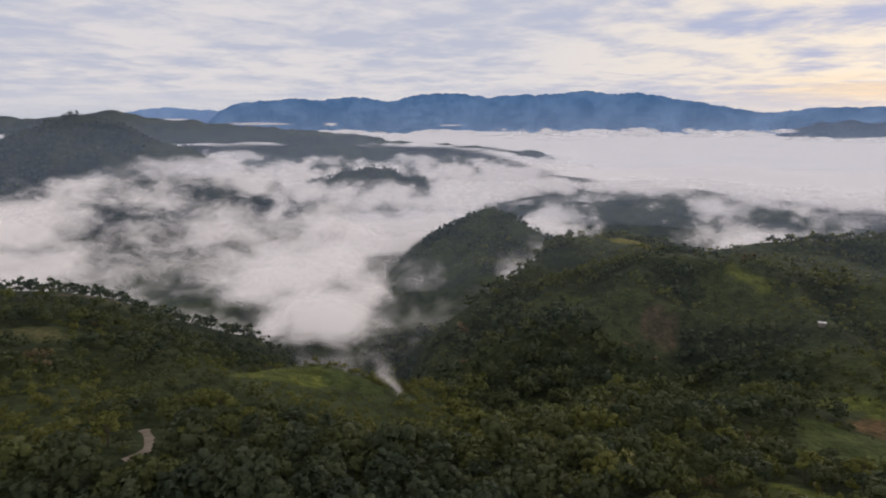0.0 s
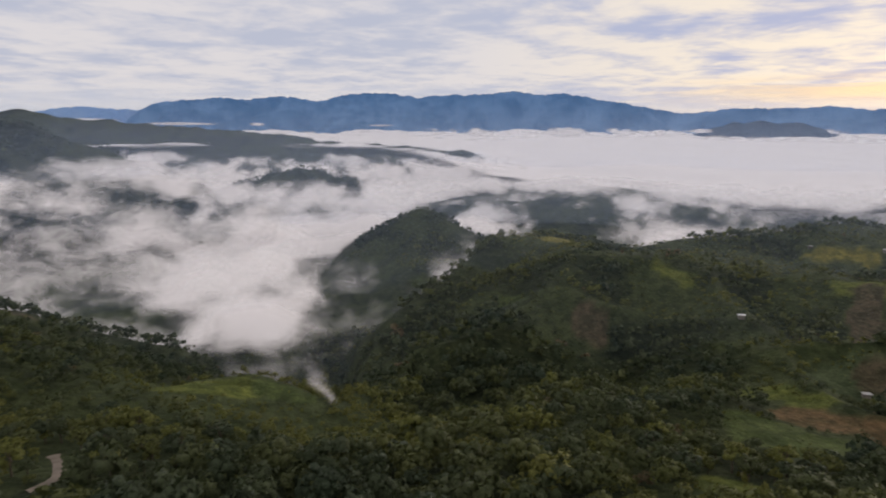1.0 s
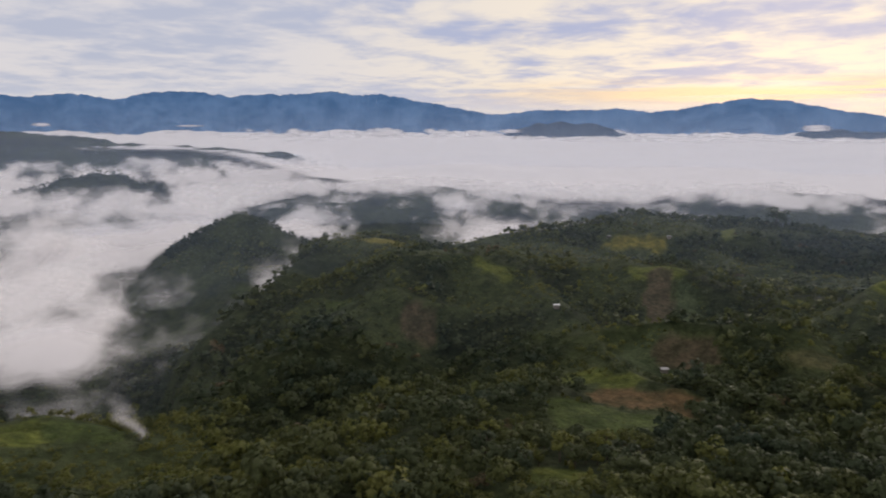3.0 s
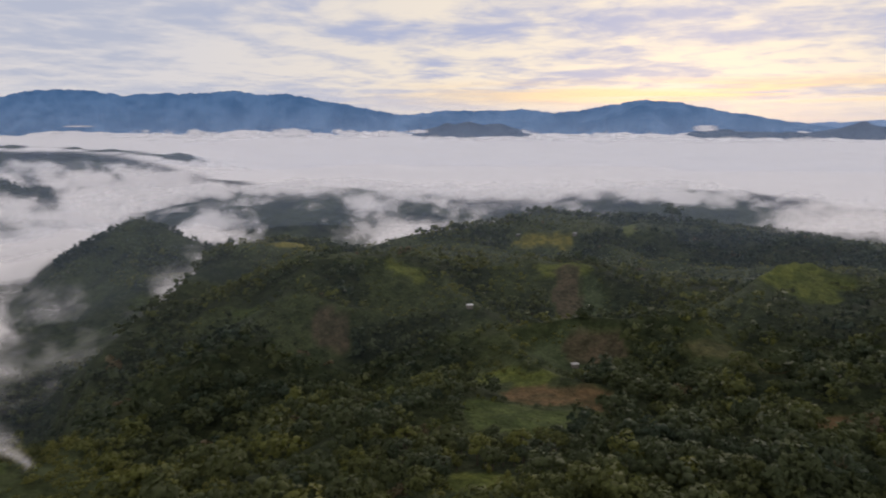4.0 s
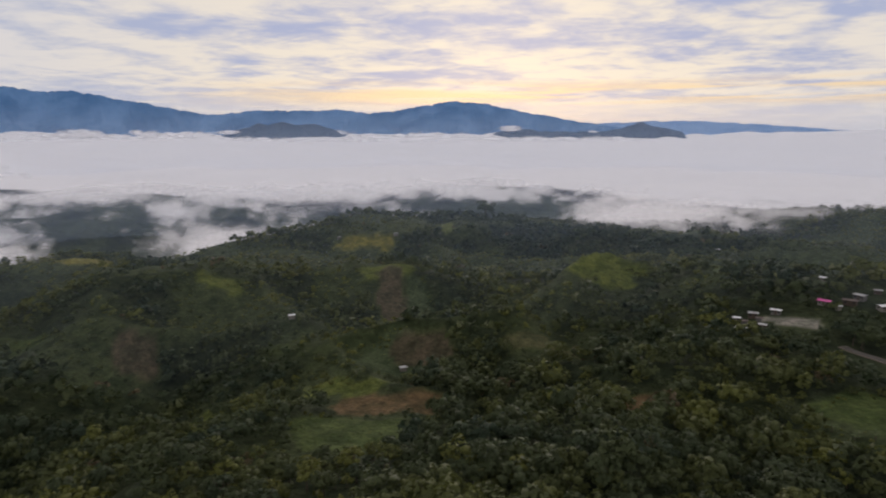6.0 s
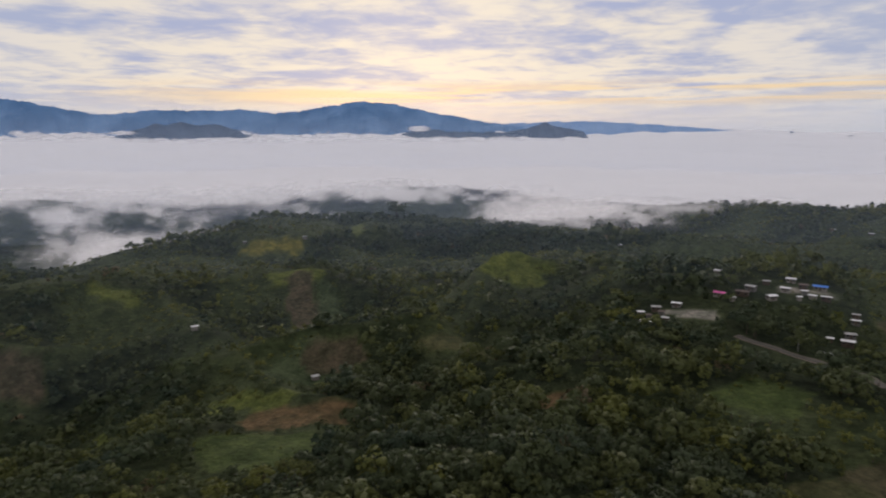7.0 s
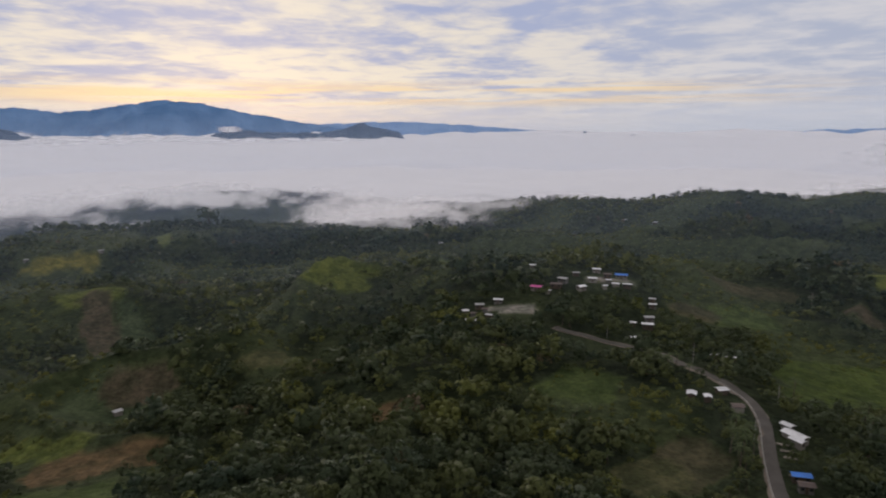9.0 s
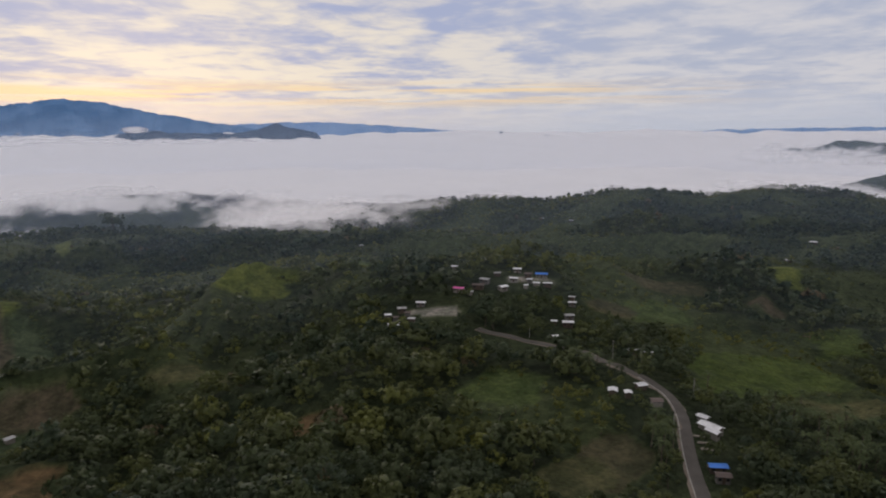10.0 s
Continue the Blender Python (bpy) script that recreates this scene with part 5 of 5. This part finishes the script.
def palm_parts(seed):
    g = random.Random(seed)
    high = g.uniform(4.6, 6.8)
    lean = g.uniform(0.2, 0.9)
    trunk = mesh_of("trunk", *tube([(0, 0, -1), (lean * 0.15, 0, high * 0.3), (lean * 0.5, 0, high * 0.65), (lean, 0, high)], [0.24, 0.17, 0.14, 0.12], 7))
    trunk.materials.append(BARK)
    pieces = []
    for k in range(15):
        up = (k % 5) / 4
        v, q = frond(k * 2.4 + g.uniform(-0.2, 0.2), g.uniform(2.9, 3.9) * (1 - 0.25 * up), 0.6 + 3.2 * up, g.uniform(2.6, 3.4), 0.40, high)
        pieces.append(([(p[0] + lean, p[1], p[2]) for p in v], q))
    crown = mesh_of("fronds", *join(pieces), smooth=False)
    crown.materials.append(FROND)
    return trunk, crown


def banana_parts(seed):
    g = random.Random(seed)
    stem = mesh_of("stem", *tube([(0, 0, -0.5), (0, 0, 1.2), (0.05, 0, 2.2)], [0.16, 0.13, 0.08]))
    stem.materials.append(BARK)
    crown = mesh_of("leaves", *join([frond(k * 0.9 + g.uniform(-0.2, 0.2), g.uniform(1.7, 2.4), g.uniform(1.2, 2.4), g.uniform(1.2, 2.2), 0.36, 2.0, False) for k in range(7)]), smooth=False)
    crown.materials.append(FROND)
    return stem, crown


def plant_group(make, name, part_names, count, label, category, group, spots, seed, low, high):
    """Plants of one kind, spread round some spots of (x, y, spread)."""
    g = np.random.default_rng(seed)
    firsts = []
    for k in range(4):
        root = new(name)
        for part_name, me in zip(part_names, make(seed + k)):
            part(part_name, me, BARK, root)
        firsts.append(tagged(root, label, category, group))
    done = 0
    while done < count:
        sx, sy, spread = spots[int(g.integers(0, len(spots)))]
        x, y = sx + g.normal() * spread, sy + g.normal() * spread
        if not clear_of(np.array([x]), np.array([y]), 0.5)[0]:
            continue
        z = float(ground_height(np.array([x]), np.array([y]))[0])
        m = pose(x, y, z, 0, 0, g.uniform(0, 360))
        ob = firsts[done] if done < 4 else copy_thing(firsts[int(g.integers(0, 4))], m)
        s = g.uniform(low, high)
        ob.matrix_basis = m @ Matrix.Diagonal((s, s, s, 1))
        done += 1


plant_group(palm_parts, "palm_tree", ("trunk", "fronds"), 70, "coconut palm with drooping grey-green fronds", "palm tree", "coconut palms near the road", [(238, -32, 9), (248, -40, 10), (232, -26, 8), (255, -30, 9), (226, -38, 9), (212, 12, 3), (300, 78, 6), (266, 36, 5)], 900, 0.8, 1.15)
plant_group(banana_parts, "banana_plant", ("stem", "leaves"), 90, "banana plant with broad pale green leaves", "banana plant", "banana plants on the slope", [(175, 45, 16), (190, 60, 14), (165, 80, 16), (225, 45, 12), (215, -50, 14), (150, 100, 18), (245, -45, 16)], 950, 0.8, 1.3)


# ---- poles, the lone crest tree, the fire's smoke ----
def utility_pole(x, y):
    root = new("utility_pole")
    z = float(ground_height(np.array([x]), np.array([y]))[0])
    root.matrix_world = pose(x, y, z, 0, 0, 35)
    part("post", mesh_of("post", *tube([(0, 0, -1), (0, 0, 4), (0, 0, 8.2)], [0.16, 0.13, 0.10], 8)), CONCRETE, root)
    part("crossarm", box_mesh("crossarm", -0.9, 0.9, -0.06, 0.06, 7.5, 7.65), WOOD, root)
    tagged(root, "slim pale concrete utility pole beside the road", "utility pole", "poles along the road")


for px, py in ((252, -1), (222, 8), (285, 26), (306, 62)):
    utility_pole(px, py)


def big_tree(heading, far, size, label):
    root = new("tree")
    x, y, _ = polar(heading, far)
    z = float(ground_height(np.array([x]), np.array([y]))[0])
    root.matrix_world = pose(x, y, z - 0.3, 0, 0, 20)
    root.scale = (size, size, size)
    for name, me in zip(("trunk", "crown"), tree_parts(60 + int(far) % 7 * 6)):
        part(name, me, BARK, root)
    tagged(root, label, "tree", "tall trees on the crest")


big_tree(48.3, 1080, 5.6, "large round dark tree alone on the crest")
for heading, far, size in ((28.2, 800, 1.7), (29.0, 806, 1.5), (29.9, 815, 1.9), (30.6, 825, 1.4), (27.3, 792, 1.3), (24.6, 752, 1.3), (26.0, 770, 1.1), (11.0, 628, 1.5), (10.2, 612, 1.2), (51.5, 1090, 1.8), (53.0, 1095, 1.6), (49.5, 1085, 1.5)):
    big_tree(heading, far, size, "tall dark tree standing out on the crest")


def smoke(x, y, z):
    """A small plume that leans with the air, billows and thins out, in four soft layers."""
    verts, faces, dens, count = [], [], [], 0
    for k in range(4):
        u, v = np.meshgrid(np.linspace(-34, 6, 50), np.linspace(0, 20, 30), indexing="ij")
        middle = -0.55 * v - 0.045 * v * v + 1.1 * np.sin(0.5 * v + k)
        wide = 1.0 + 0.36 * v
        d = 0.34 * np.exp(-(((u - middle) / wide) ** 2)) * step(17, 3, v) * step(0, 1.5, v)
        d = d * (0.05 + 1.7 * wave3(u, v + 9 * k, 0 * u, 4.5, 2))
        faces.append(grid_faces(*u.shape) + count)
        verts.append(np.stack([x + u, y + 2.0 * k + 1.1 * v, z + v], -1).reshape(-1, 3))
        dens.append(np.clip(d, 0, 1).ravel())
        count += u.size
    verts = np.concatenate(verts)
    me = mesh_of("smoke", verts, np.concatenate(faces)[:, ::-1])
    give(me, "depth", np.concatenate(dens))
    me.normals_split_custom_set_from_vertices(np.tile(np.array([[0, 0, 1]], np.float32), (len(verts), 1)))
    me.materials.append(fog_material("smoke", 0.22, 0.55, 0.7))
    tagged(new("smoke", me), "thin white smoke rising from the wooded slope", "smoke", kind="stuff")


smoke(-17, 234, -102)


def plank_pile(x, y, turn, seed):
    """Sawn planks left in a loose stack."""
    g = random.Random(seed)
    root = new("plank_pile")
    root.matrix_world = pose(x, y, float(ground_height(np.array([x]), np.array([y]))[0]) + 0.2, 0, 0, turn)
    for k in range(9):
        row, place = divmod(k, 3)
        p = part("plank", box_mesh("plank", -1.6, 1.6, -0.13, 0.13, 0.0, 0.08), PALE_WOOD, root)
        p.matrix_basis = pose(g.uniform(-0.3, 0.3), (place - 1) * 0.36, row * 0.09, 0, 0, g.uniform(-6, 6))
    tagged(root, "loose stack of pale weathered planks beside the road", "plank pile", "plank piles beside the road")


PALE_WOOD = plain("pale_wood", (0.34, 0.30, 0.25), 0.85, 10.0)
for k, (x, y, turn) in enumerate(((224.0, 0.2, 80), (220.5, -0.6, 95), (217.0, -1.2, 85), (208.5, -1.8, 100), (252.5, 12.5, 50))):
    plank_pile(x, y, turn, k)


def bare_tree(x, y, high):
    """A leafless pale tree."""
    root = new("bare_tree")
    root.matrix_world = pose(x, y, float(ground_height(np.array([x]), np.array([y]))[0]), 0, 0, 30)
    g = random.Random(2)
    part("trunk", mesh_of("trunk", *tube([(0, 0, -1), (0.1, 0, high * 0.4), (0.0, 0.1, high * 0.75), (0.1, 0.1, high)], [0.28, 0.2, 0.14, 0.05])), PALE_WOOD, root)
    for k in range(7):
        a, u = k * 2.4, 0.4 + 0.08 * k
        r = high * g.uniform(0.14, 0.24)
        part("limb", mesh_of("limb", *tube([(0.05, 0.05, high * u), (0.6 * r * math.cos(a), 0.6 * r * math.sin(a), high * u + 0.5 * r), (r * math.cos(a), r * math.sin(a), high * u + 1.2 * r)], [0.10, 0.07, 0.03], 5)), PALE_WOOD, root)
    tagged(root, "bare pale dead tree standing among dark trees", "tree", "")


bare_tree(426, -35, 10)
